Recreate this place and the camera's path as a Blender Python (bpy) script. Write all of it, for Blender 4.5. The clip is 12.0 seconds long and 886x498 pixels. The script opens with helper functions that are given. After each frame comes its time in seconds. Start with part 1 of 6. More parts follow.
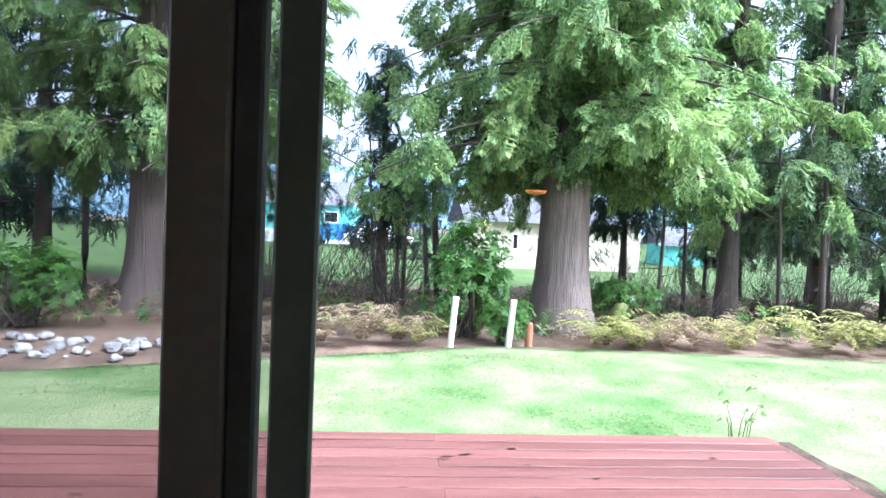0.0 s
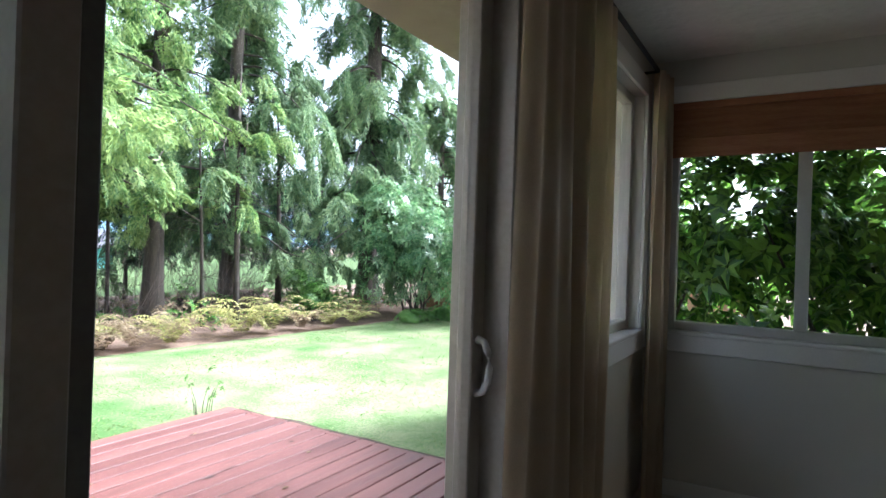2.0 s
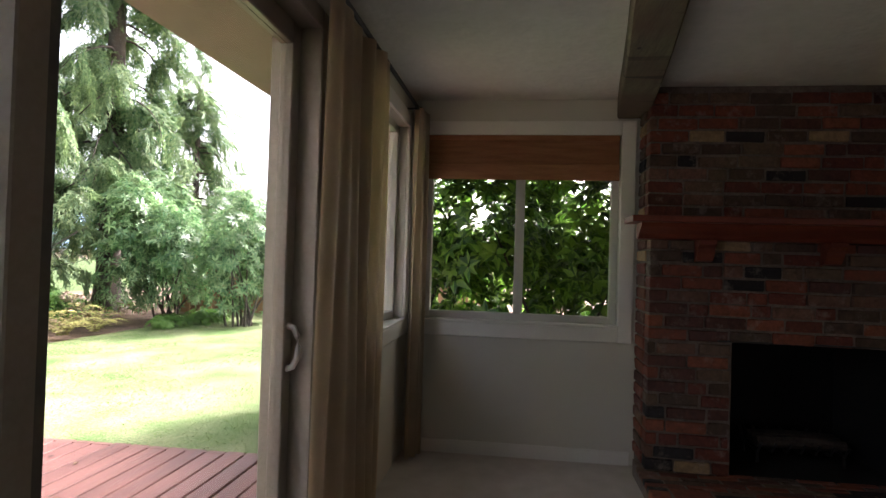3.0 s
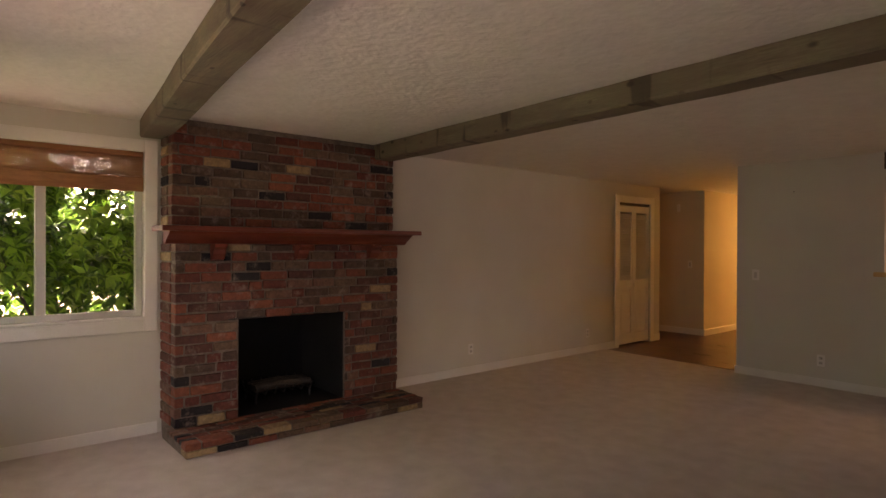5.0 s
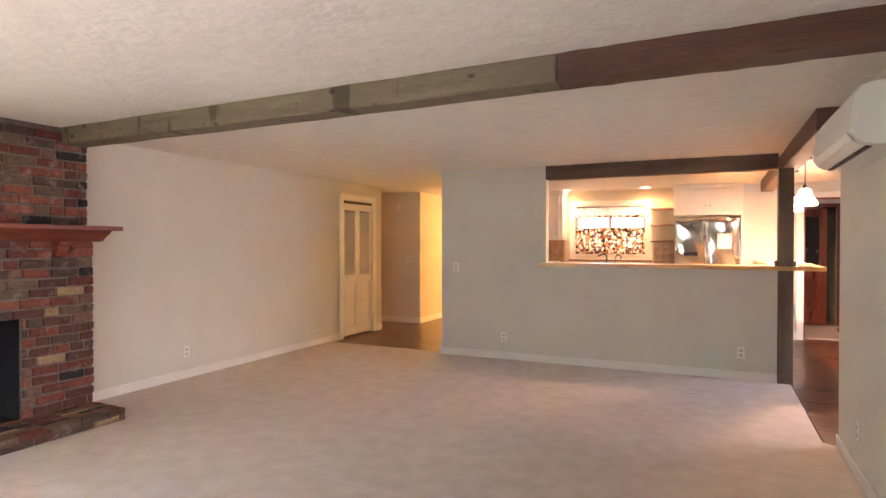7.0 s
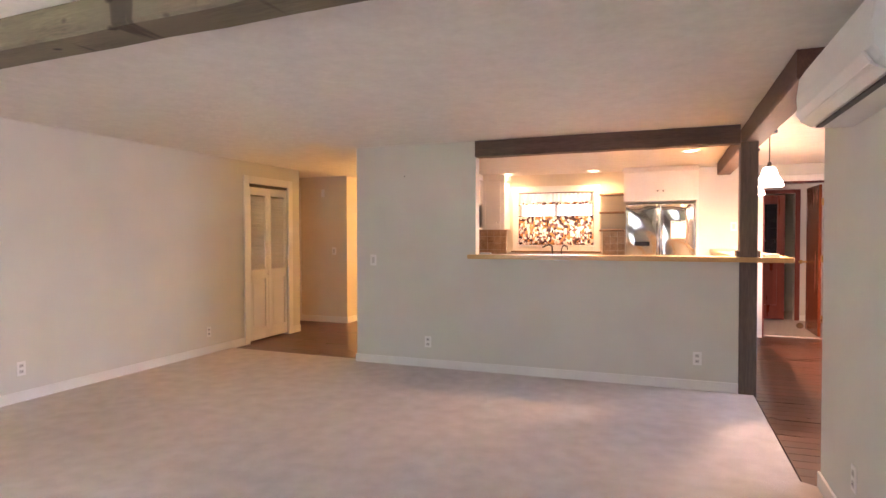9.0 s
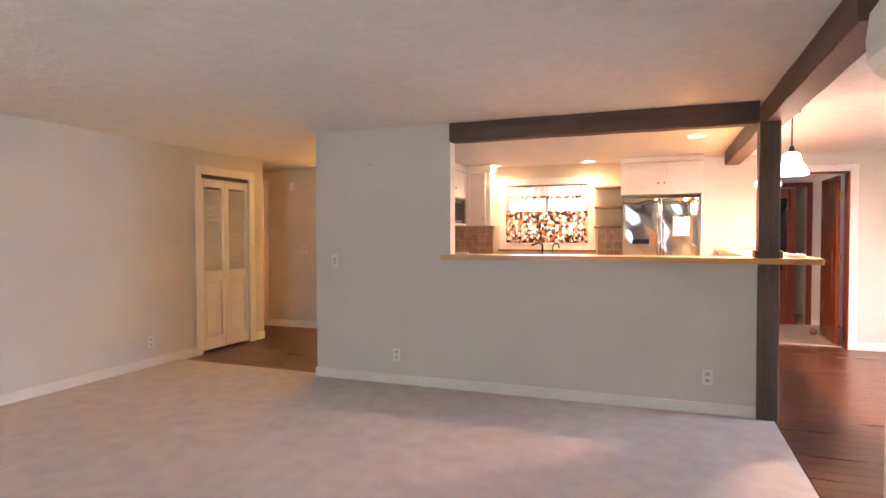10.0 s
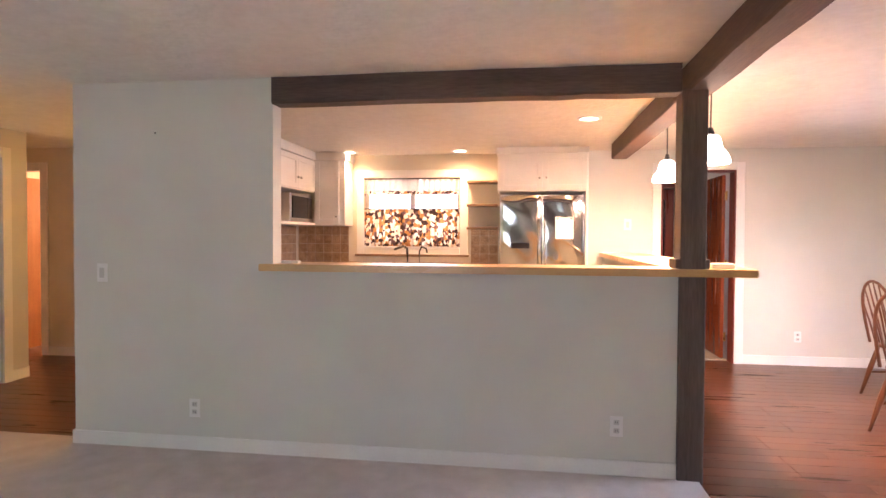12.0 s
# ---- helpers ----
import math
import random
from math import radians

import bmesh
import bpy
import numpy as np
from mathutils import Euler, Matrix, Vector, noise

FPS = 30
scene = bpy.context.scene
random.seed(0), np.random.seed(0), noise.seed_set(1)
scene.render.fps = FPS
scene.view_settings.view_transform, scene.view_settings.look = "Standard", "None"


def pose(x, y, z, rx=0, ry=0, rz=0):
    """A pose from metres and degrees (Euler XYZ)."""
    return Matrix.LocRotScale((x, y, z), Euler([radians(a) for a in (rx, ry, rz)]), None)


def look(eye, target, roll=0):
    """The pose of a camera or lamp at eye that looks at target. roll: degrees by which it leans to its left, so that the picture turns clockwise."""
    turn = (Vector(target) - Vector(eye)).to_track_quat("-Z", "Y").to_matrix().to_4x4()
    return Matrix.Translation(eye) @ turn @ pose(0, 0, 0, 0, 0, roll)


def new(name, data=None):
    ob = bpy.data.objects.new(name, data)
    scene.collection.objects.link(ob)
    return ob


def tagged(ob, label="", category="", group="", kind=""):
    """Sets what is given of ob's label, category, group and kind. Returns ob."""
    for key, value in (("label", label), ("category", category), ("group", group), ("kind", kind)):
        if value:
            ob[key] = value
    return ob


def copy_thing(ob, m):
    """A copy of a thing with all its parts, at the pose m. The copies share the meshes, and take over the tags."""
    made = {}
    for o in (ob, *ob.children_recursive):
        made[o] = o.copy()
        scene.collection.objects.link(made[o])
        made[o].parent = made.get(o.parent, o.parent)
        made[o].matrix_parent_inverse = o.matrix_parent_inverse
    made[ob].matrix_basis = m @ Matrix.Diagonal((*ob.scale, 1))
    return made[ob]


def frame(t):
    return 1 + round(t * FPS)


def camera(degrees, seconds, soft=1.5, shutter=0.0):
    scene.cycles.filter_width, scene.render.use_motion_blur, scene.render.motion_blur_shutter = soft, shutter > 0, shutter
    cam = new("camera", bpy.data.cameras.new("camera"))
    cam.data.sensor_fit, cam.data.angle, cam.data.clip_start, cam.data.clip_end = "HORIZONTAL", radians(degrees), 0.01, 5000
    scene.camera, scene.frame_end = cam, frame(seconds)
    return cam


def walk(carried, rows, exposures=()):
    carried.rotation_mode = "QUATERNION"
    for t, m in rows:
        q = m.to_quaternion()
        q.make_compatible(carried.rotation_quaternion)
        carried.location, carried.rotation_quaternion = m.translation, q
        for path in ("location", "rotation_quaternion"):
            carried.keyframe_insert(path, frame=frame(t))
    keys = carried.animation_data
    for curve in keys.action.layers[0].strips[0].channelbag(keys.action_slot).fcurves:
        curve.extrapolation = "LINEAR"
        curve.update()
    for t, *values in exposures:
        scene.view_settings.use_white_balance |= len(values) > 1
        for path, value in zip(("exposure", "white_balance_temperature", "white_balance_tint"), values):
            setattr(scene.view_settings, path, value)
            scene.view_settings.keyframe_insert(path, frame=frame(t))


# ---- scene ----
cam = camera(74.2, 12.0)

PATH = [
    (0, (2.726, -6.354, 1.295), (2.555, -8.345, 1.222), 2.4),
    (0.5, (2.792, -6.46, 1.287), (2.22, -8.376, 1.232), 2.6),
    (1, (2.885, -6.488, 1.279), (1.837, -8.191, 1.247), 2.6),
    (1.5, (3.047, -6.396, 1.275), (1.592, -7.768, 1.264), 2.5),
    (1.8, (3.194, -6.317, 1.26), (1.569, -7.482, 1.257), 2.1),
    (2, (3.298, -6.281, 1.25), (1.583, -7.309, 1.255), 1.9),
    (2.5, (3.568, -6.209, 1.251), (1.699, -6.919, 1.273), 1.9),
    (2.7, (3.663, -6.196, 1.243), (1.737, -6.732, 1.273), 1.9),
    (4.3, (4.453, -6.641, 1.406), (2.632, -5.813, 1.385), 0.7),
    (4.5, (4.53, -6.67, 1.409), (2.787, -5.688, 1.386), 0.6),
    (5, (4.694, -6.715, 1.395), (3.166, -5.425, 1.385), 0.3),
    (5.5, (4.798, -6.747, 1.399), (3.472, -5.25, 1.386), 0.3),
    (6, (4.844, -6.757, 1.390), (3.728, -5.097, 1.380), 0.2),
    (6.5, (4.889, -6.756, 1.388), (3.929, -5.001, 1.373), 0.2),
    (7, (4.939, -6.734, 1.390), (4.102, -4.917, 1.372), 0.1),
    (7.5, (4.971, -6.644, 1.378), (4.209, -4.795, 1.355), 0.1),
    (9.5, (4.921, -5.152, 1.35), (4.212, -3.282, 1.301), -0.1),
    (10, (4.885, -4.769, 1.352), (4.183, -2.897, 1.299), -0.1),
    (10.5, (4.864, -4.421, 1.347), (4.169, -2.546, 1.296), -0.1),
    (11, (4.792, -4.068, 1.353), (4.16, -2.172, 1.301), 0.0),
    (11.5, (4.747, -3.74, 1.35), (4.271, -1.799, 1.299), 0.1),
    (12, (4.69, -3.393, 1.346), (4.411, -1.413, 1.301), 0.3),
]
EXPOSURES = [(0.0, 1.85, 5050, 12), (2.0, 1.95, 5300, 13), (2.7, 2.05, 5800, 17), (4.3, 3.0, 8500, 36), (5.0, 3.55, 8100, 36), (7.0, 5.5, 6450, 32), (9.5, 5.6, 5950, 33), (12.0, 5.45, 5700, 30)]
walk(cam, [(t, look(eye, target, roll)) for t, eye, target, roll in PATH], EXPOSURES)

# ---- world, sun and large lights ----
SKY_Z = 2.30          # ceiling height of the house
world = bpy.data.worlds.new("sky_world")
scene.world = world
world.use_nodes = True
_wn = world.node_tree
_sky = _wn.nodes.new("ShaderNodeTexSky")
_sky.sky_type = 'NISHITA'
_sky.sun_disc = False
_sky.sun_elevation = radians(42)
_sky.sun_rotation = radians(300)
_sky.air_density, _sky.dust_density, _sky.ozone_density = 1.0, 6.0, 1.0
_wn.nodes["Background"].inputs[1].default_value = 0.15
_pale = _wn.nodes.new("ShaderNodeHueSaturation")
_pale.inputs["Saturation"].default_value, _pale.inputs["Value"].default_value = 0.35, 1.35
_wn.links.new(_sky.outputs[0], _pale.inputs["Color"])
_wn.links.new(_pale.outputs[0], _wn.nodes["Background"].inputs[0])


def lamp(name, kind, at, energy, color, **props):
    data = bpy.data.lights.new(name, kind)
    data.energy, data.color = energy, color
    for key, value in props.items():
        if key == "size":
            if kind == 'AREA':
                data.shape, data.size, data.size_y = 'RECTANGLE', value[0], value[1]
            else:
                data.shadow_soft_size = value
        if key == "angle":
            data.angle = radians(value)
        if key == "spot":
            data.spot_size, data.spot_blend = radians(value), 0.9
    ob = new(name, data)
    ob.matrix_world = at
    return ob


lamp("sun", 'SUN', look((-14, -6, 18), (0, -14, 0)), 3.6, (1.0, 0.97, 0.92), angle=14)
# daylight entering through the glazing
lamp("slider_daylight", 'AREA', look((2.9, -7.02, 1.05), (2.9, -4, 1.0)), 0.8, (0.86, 0.93, 1.0), size=(1.9, 1.8))
lamp("west_window_daylight", 'AREA', look((0.035, -6.25, 1.35), (3, -6.0, 1.2)), 0.28, (0.9, 1.0, 0.9), size=(1.0, 0.8))
lamp("dining_daylight", 'AREA', look((9.4, 0.4, 1.4), (5.4, -1.9, 0.2)), 1.5, (0.80, 0.90, 1.0), size=(1.7, 1.1))
lamp("hall_lamp", 'POINT', pose(0.62, 5.4, 1.45), 8.0, (1.0, 0.56, 0.16), size=0.12)
lamp("bedroom_lamp", 'POINT', pose(-0.75, 4.3, 1.7), 4.5, (1.0, 0.5, 0.2), size=0.12)
# added fill light; the back room has no window or lamp here
lamp("back_room_fill", 'AREA', look((8.3, 4.3, 1.6), (6.6, 4.7, 1.0)), 0.12, (1.0, 0.86, 0.82), size=(0.8, 1.2))


# ---- materials ----
def mat(name, dark, light, scale=6.0, rough=0.6, bump=0.0, metal=0.0, fine=60.0, spread=(0.35, 0.65), per_object=0.0,
        stretch=(1, 1, 1), gloss_var=0.08, bump_dist=0.004, spec=0.5, island=0.0):
    m = bpy.data.materials.new(name)
    m.use_nodes = True
    n, l = m.node_tree.nodes, m.node_tree.links
    b = n["Principled BSDF"]
    tc, mp = n.new("ShaderNodeTexCoord"), n.new("ShaderNodeMapping")
    mp.inputs["Scale"].default_value = stretch
    if per_object:
        info, shift = n.new("ShaderNodeObjectInfo"), n.new("ShaderNodeVectorMath")
        l.new(tc.outputs["Object"], shift.inputs[0])
        l.new(info.outputs["Location"], shift.inputs[1])
        l.new(shift.outputs[0], mp.inputs[0])
    else:
        l.new(tc.outputs["Object"], mp.inputs[0])
    big, small = n.new("ShaderNodeTexNoise"), n.new("ShaderNodeTexNoise")
    big.inputs["Scale"].default_value, big.inputs["Detail"].default_value = scale, 6
    small.inputs["Scale"].default_value, small.inputs["Detail"].default_value = fine, 4
    add = n.new("ShaderNodeMath")
    add.operation = 'MULTIPLY_ADD'
    add.inputs[1].default_value = 0.6
    half = n.new("ShaderNodeMath")
    half.operation = 'MULTIPLY'
    half.inputs[1].default_value = 0.4
    l.new(mp.outputs[0], big.inputs["Vector"])
    l.new(mp.outputs[0], small.inputs["Vector"])
    l.new(small.outputs[0], half.inputs[0])
    l.new(big.outputs[0], add.inputs[0])
    l.new(half.outputs[0], add.inputs[2])
    last = add.outputs[0]
    if per_object or island:
        if per_object:
            src = n.new("ShaderNodeObjectInfo").outputs["Random"]
            amount = per_object
        else:
            src = n.new("ShaderNodeNewGeometry").outputs["Random Per Island"]
            amount = island
        off = n.new("ShaderNodeMath")
        off.operation = 'MULTIPLY_ADD'
        off.inputs[1].default_value = amount
        sub = n.new("ShaderNodeMath")
        sub.operation = 'ADD'
        sub.inputs[1].default_value = -amount / 2
        l.new(src, off.inputs[0])
        l.new(last, off.inputs[2])
        l.new(off.outputs[0], sub.inputs[0])
        last = sub.outputs[0]
    ramp = n.new("ShaderNodeValToRGB")
    ramp.color_ramp.elements[0].position, ramp.color_ramp.elements[1].position = spread
    ramp.color_ramp.elements[0].color, ramp.color_ramp.elements[1].color = (*dark, 1), (*light, 1)
    l.new(last, ramp.inputs[0])
    l.new(ramp.outputs[0], b.inputs["Base Color"])
    rr = n.new("ShaderNodeMapRange")
    rr.inputs["To Min"].default_value, rr.inputs["To Max"].default_value = max(0.02, rough - gloss_var), min(1, rough + gloss_var)
    l.new(big.outputs[0], rr.inputs[0])
    l.new(rr.outputs[0], b.inputs["Roughness"])
    b.inputs["Metallic"].default_value = metal
    b.inputs["Specular IOR Level"].default_value = spec
    if bump:
        bp = n.new("ShaderNodeBump")
        bp.inputs["Strength"].default_value, bp.inputs["Distance"].default_value = bump, bump_dist
        l.new(add.outputs[0], bp.inputs["Height"])
        l.new(bp.outputs[0], b.inputs["Normal"])
    return m


def ramp_mat(name, stops, rough=0.8, bump=0.3, scale=30.0, mixnoise=0.25, bump_dist=0.004, smear=(0.40, 0.34, 0.29)):
    """Colour picked per piece from a stepped ramp, with grain and smears of old mortar."""
    m = mat(name, (0.3, 0.3, 0.3), (0.7, 0.7, 0.7), scale=scale, rough=rough, bump=bump, bump_dist=bump_dist, per_object=0.01)
    n, l = m.node_tree.nodes, m.node_tree.links
    b = n["Principled BSDF"]
    grain = b.inputs["Base Color"].links[0].from_socket
    r = n.new("ShaderNodeValToRGB")
    r.color_ramp.interpolation = 'CONSTANT'
    while len(r.color_ramp.elements) < len(stops):
        r.color_ramp.elements.new(0.5)
    for e, (p, c) in zip(r.color_ramp.elements, stops):
        e.position, e.color = p, (*c, 1)
    l.new(n.new("ShaderNodeObjectInfo").outputs["Random"], r.inputs[0])
    mix = n.new("ShaderNodeMix")
    mix.data_type, mix.blend_type = 'RGBA', 'OVERLAY'
    mix.inputs["Factor"].default_value = mixnoise
    l.new(r.outputs[0], mix.inputs[6])
    l.new(grain, mix.inputs[7])
    patch, cut, over = n.new("ShaderNodeTexNoise"), n.new("ShaderNodeMapRange"), n.new("ShaderNodeMix")
    patch.inputs["Scale"].default_value, patch.inputs["Detail"].default_value, patch.inputs["Roughness"].default_value = 9.0, 6, 0.7
    l.new(n["Mapping"].outputs[0], patch.inputs["Vector"])
    cut.inputs["From Min"].default_value, cut.inputs["From Max"].default_value = 0.55, 0.72
    cut.inputs["To Max"].default_value = 0.65
    l.new(patch.outputs[0], cut.inputs[0])
    over.data_type = 'RGBA'
    over.inputs[7].default_value = (*smear, 1)
    l.new(cut.outputs[0], over.inputs["Factor"])
    l.new(mix.outputs[2], over.inputs[6])
    l.new(over.outputs[2], b.inputs["Base Color"])
    return m


def old_beam_mat(name, stain, knots=0.16):
    """Sawn timber with grey-olive weathering, dark cross marks and knots."""
    m = mat(name, (0.075, 0.062, 0.037), (0.23, 0.20, 0.125), scale=3.0, rough=0.8, bump=0.6, fine=26, stretch=(0.5, 5, 5), spread=(0.3, 0.7), bump_dist=0.006)
    n, l = m.node_tree.nodes, m.node_tree.links
    b = n["Principled BSDF"]
    last = b.inputs["Base Color"].links[0].from_socket
    for kind, stretch, scale, lo, hi, amount, color in (("noise", (1, 0.25, 0.25), 1.6, 0.46, 0.60, 0.8, stain), ("noise", (1, 0.12, 0.12), 9.0, 0.60, 0.66, 0.75, (0.03, 0.022, 0.014)),
                                                        ("cell", (1.0, 1.6, 1.6), 5.0, knots, knots * 0.5, 0.85, (0.02, 0.014, 0.009))):
        mp, mr, mx = n.new("ShaderNodeMapping"), n.new("ShaderNodeMapRange"), n.new("ShaderNodeMix")
        mp.inputs["Scale"].default_value = stretch
        tex = n.new("ShaderNodeTexNoise") if kind == "noise" else n.new("ShaderNodeTexVoronoi")
        tex.inputs["Scale"].default_value = scale
        l.new(n["Texture Coordinate"].outputs["Object"], mp.inputs[0])
        l.new(mp.outputs[0], tex.inputs["Vector"])
        mr.inputs["From Min"].default_value, mr.inputs["From Max"].default_value, mr.inputs["To Max"].default_value = lo, hi, amount
        l.new(tex.outputs[0], mr.inputs[0])
        mx.data_type = 'RGBA'
        mx.inputs[7].default_value = (*color, 1)
        l.new(mr.outputs[0], mx.inputs["Factor"])
        l.new(last, mx.inputs[6])
        last = mx.outputs[2]
    l.new(last, b.inputs["Base Color"])
    return m


def glass_mat(name):
    m = bpy.data.materials.new(name)
    m.use_nodes = True
    b = m.node_tree.nodes["Principled BSDF"]
    b.inputs["Roughness"].default_value, b.inputs["IOR"].default_value = 0.0, 1.1
    b.inputs["Transmission Weight"].default_value = 1.0
    b.inputs["Base Color"].default_value = (0.97, 0.99, 0.98, 1)
    return m


def glow_mat(name, color, strength):
    m = bpy.data.materials.new(name)
    m.use_nodes = True
    b = m.node_tree.nodes["Principled BSDF"]
    b.inputs["Base Color"].default_value = (0.9, 0.88, 0.82, 1)
    b.inputs["Emission Color"].default_value = (*color, 1)
    b.inputs["Emission Strength"].default_value = strength
    return m


WALL = mat("wall_paint", (0.60, 0.59, 0.525), (0.65, 0.64, 0.575), scale=2.0, rough=0.75, bump=0.12, fine=180, bump_dist=0.002)
WARMWALL = mat("hall_paint", (0.61, 0.56, 0.45), (0.67, 0.62, 0.51), scale=2.0, rough=0.75, bump=0.1, fine=180, bump_dist=0.002)
CEIL = mat("ceiling_texture", (0.66, 0.645, 0.585), (0.76, 0.745, 0.685), scale=9.0, rough=0.9, bump=1.0, fine=26, spread=(0.3, 0.7), bump_dist=0.013)
TRIM = mat("white_trim", (0.72, 0.71, 0.67), (0.80, 0.79, 0.75), scale=3, rough=0.4, bump=0.05, fine=120)
VINYL = mat("white_vinyl", (0.50, 0.49, 0.46), (0.57, 0.56, 0.53), scale=3, rough=0.4)
# patio door frame: brownish shadow put into a darker base colour
VINYL_SHADED = mat("shaded_door_frame", (0.25, 0.225, 0.185), (0.32, 0.29, 0.245), scale=3, rough=0.4)
CARPET = mat("beige_carpet", (0.46, 0.40, 0.355), (0.78, 0.715, 0.665), scale=7.0, rough=0.97, bump=1.0, fine=130, spread=(0.1, 0.9), bump_dist=0.02, spec=0.1)
BEAM = old_beam_mat("weathered_beam", (0.11, 0.07, 0.042), 0.1)
BEAM_OLD = old_beam_mat("olive_weathered_beam", (0.15, 0.128, 0.08))
BEAM_RED = mat("red_brown_beam", (0.055, 0.024, 0.015), (0.13, 0.062, 0.038), scale=3.0, rough=0.7, bump=0.5, fine=24, stretch=(0.5, 5, 5), spread=(0.3, 0.7), bump_dist=0.005)
BEAM_DARK = mat("dark_beam", (0.055, 0.036, 0.025), (0.13, 0.09, 0.065), scale=3.0, rough=0.7, bump=0.5, fine=24, stretch=(0.5, 5, 5), spread=(0.3, 0.7), bump_dist=0.005)
BEAM_Y = mat("stained_beam", (0.065, 0.032, 0.018), (0.15, 0.08, 0.045), scale=3.0, rough=0.6, bump=0.5, fine=24, stretch=(5, 0.5, 5), spread=(0.3, 0.7), bump_dist=0.005)
POSTM = mat("post_wood", (0.075, 0.05, 0.036), (0.15, 0.108, 0.08), scale=3.0, rough=0.65, bump=0.5, fine=24, stretch=(5, 5, 0.5), spread=(0.3, 0.7), bump_dist=0.004)
MORTAR = mat("mortar", (0.10, 0.078, 0.062), (0.21, 0.17, 0.14), scale=14, rough=0.95, bump=0.6, fine=90)
BRICK = ramp_mat("mixed_brick", [(0.0, (0.13, 0.036, 0.024)), (0.17, (0.19, 0.055, 0.032)), (0.33, (0.09, 0.036, 0.027)), (0.47, (0.08, 0.05, 0.036)), (0.59, (0.13, 0.085, 0.055)),
                                 (0.70, (0.16, 0.085, 0.058)), (0.80, (0.29, 0.20, 0.105)), (0.86, (0.018, 0.017, 0.019)), (0.94, (0.23, 0.075, 0.04))],
                 rough=0.88, bump=0.9, scale=24, mixnoise=0.7, bump_dist=0.006, smear=(0.30, 0.25, 0.21))
SOOT = mat("firebox_soot", (0.002, 0.002, 0.002), (0.008, 0.007, 0.007), scale=7, rough=0.9, bump=0.4)
MANTEL = mat("red_mantel", (0.13, 0.026, 0.014), (0.22, 0.05, 0.025), scale=3, rough=0.45, bump=0.2, stretch=(5, 0.6, 5))
WOODFLOOR = mat("cherry_floor", (0.055, 0.018, 0.009), (0.13, 0.047, 0.022), scale=2.5, rough=0.30, bump=0.05, fine=30, stretch=(0.6, 7, 7), per_object=0.35, spread=(0.25, 0.75))
GAPM = mat("dark_gap", (0.02, 0.008, 0.005), (0.04, 0.015, 0.01), rough=0.8)
DECK = mat("red_deck_stain", (0.085, 0.028, 0.022), (0.20, 0.078, 0.062), scale=2.0, rough=0.62, bump=0.3, fine=22, stretch=(0.5, 7, 7), per_object=0.22, spread=(0.28, 0.72))
DOORWOOD = mat("cherry_door", (0.14, 0.032, 0.012), (0.27, 0.075, 0.028), scale=2.2, rough=0.25, bump=0.05, stretch=(5, 5, 0.5))
REDDOOR = mat("mahogany_door", (0.12, 0.022, 0.014), (0.20, 0.042, 0.026), scale=2.2, rough=0.3, bump=0.05, stretch=(5, 5, 0.5))
BARTOP = mat("maple_bar", (0.50, 0.29, 0.10), (0.66, 0.42, 0.17), scale=2.2, rough=0.3, bump=0.04, stretch=(0.6, 6, 6))
SHELFW = mat("oak_shelf", (0.13, 0.08, 0.04), (0.24, 0.155, 0.08), scale=3, rough=0.5, bump=0.2, stretch=(0.6, 6, 6))
OAK = mat("chair_oak", (0.10, 0.034, 0.010), (0.18, 0.064, 0.02), scale=4, rough=0.3, stretch=(5, 5, 0.8))
STEEL = mat("brushed_steel", (0.62, 0.59, 0.54), (0.72, 0.69, 0.64), scale=2, rough=0.09, metal=1.0, fine=90, stretch=(1, 1, 0.05), gloss_var=0.03)
CHROME = mat("chrome", (0.6, 0.6, 0.58), (0.75, 0.75, 0.73), rough=0.15, metal=1.0)
BRASS = mat("brass", (0.45, 0.3, 0.1), (0.6, 0.42, 0.16), rough=0.3, metal=1.0)
BLACKM = mat("black_metal", (0.012, 0.011, 0.010), (0.03, 0.028, 0.026), rough=0.45)
BLACKGL = mat("black_glass", (0.01, 0.01, 0.012), (0.02, 0.02, 0.024), rough=0.08)
CAB = mat("white_cabinet", (0.72, 0.69, 0.62), (0.78, 0.75, 0.68), scale=3, rough=0.4)
TIN = mat("copper_tin_tile", (0.30, 0.19, 0.11), (0.52, 0.37, 0.23), scale=16, rough=0.35, metal=0.7, bump=0.5, per_object=0.1)
PLASTIC = mat("white_plastic", (0.74, 0.73, 0.70), (0.80, 0.79, 0.76), scale=4, rough=0.35)
ACM = mat("cream_plastic", (0.68, 0.68, 0.64), (0.74, 0.74, 0.70), scale=3, rough=0.35)
CURTAIN = mat("taupe_curtain", (0.54, 0.45, 0.33), (0.68, 0.58, 0.44), scale=4, rough=0.5, bump=0.3, fine=220, bump_dist=0.001)
BLIND = mat("woven_bamboo", (0.22, 0.085, 0.032), (0.40, 0.19, 0.085), scale=4, rough=0.7, bump=0.5, fine=40, stretch=(1, 1, 12), spread=(0.3, 0.7))
GLASS = glass_mat("window_glass")
CAN = glow_mat("lit_lens", (1.0, 0.72, 0.38), 0.9)
SHADE = glow_mat("lit_shade", (1.0, 0.80, 0.52), 0.4)
GRASS = mat("lawn_grass", (0.065, 0.125, 0.034), (0.25, 0.26, 0.14), scale=1.4, rough=0.95, bump=1.0, fine=40, spread=(0.38, 0.64), bump_dist=0.03, spec=0.1)
BLADE = mat("grass_blades", (0.15, 0.23, 0.06), (0.31, 0.34, 0.17), scale=1.1, rough=0.8, island=0.2, spec=0.2)
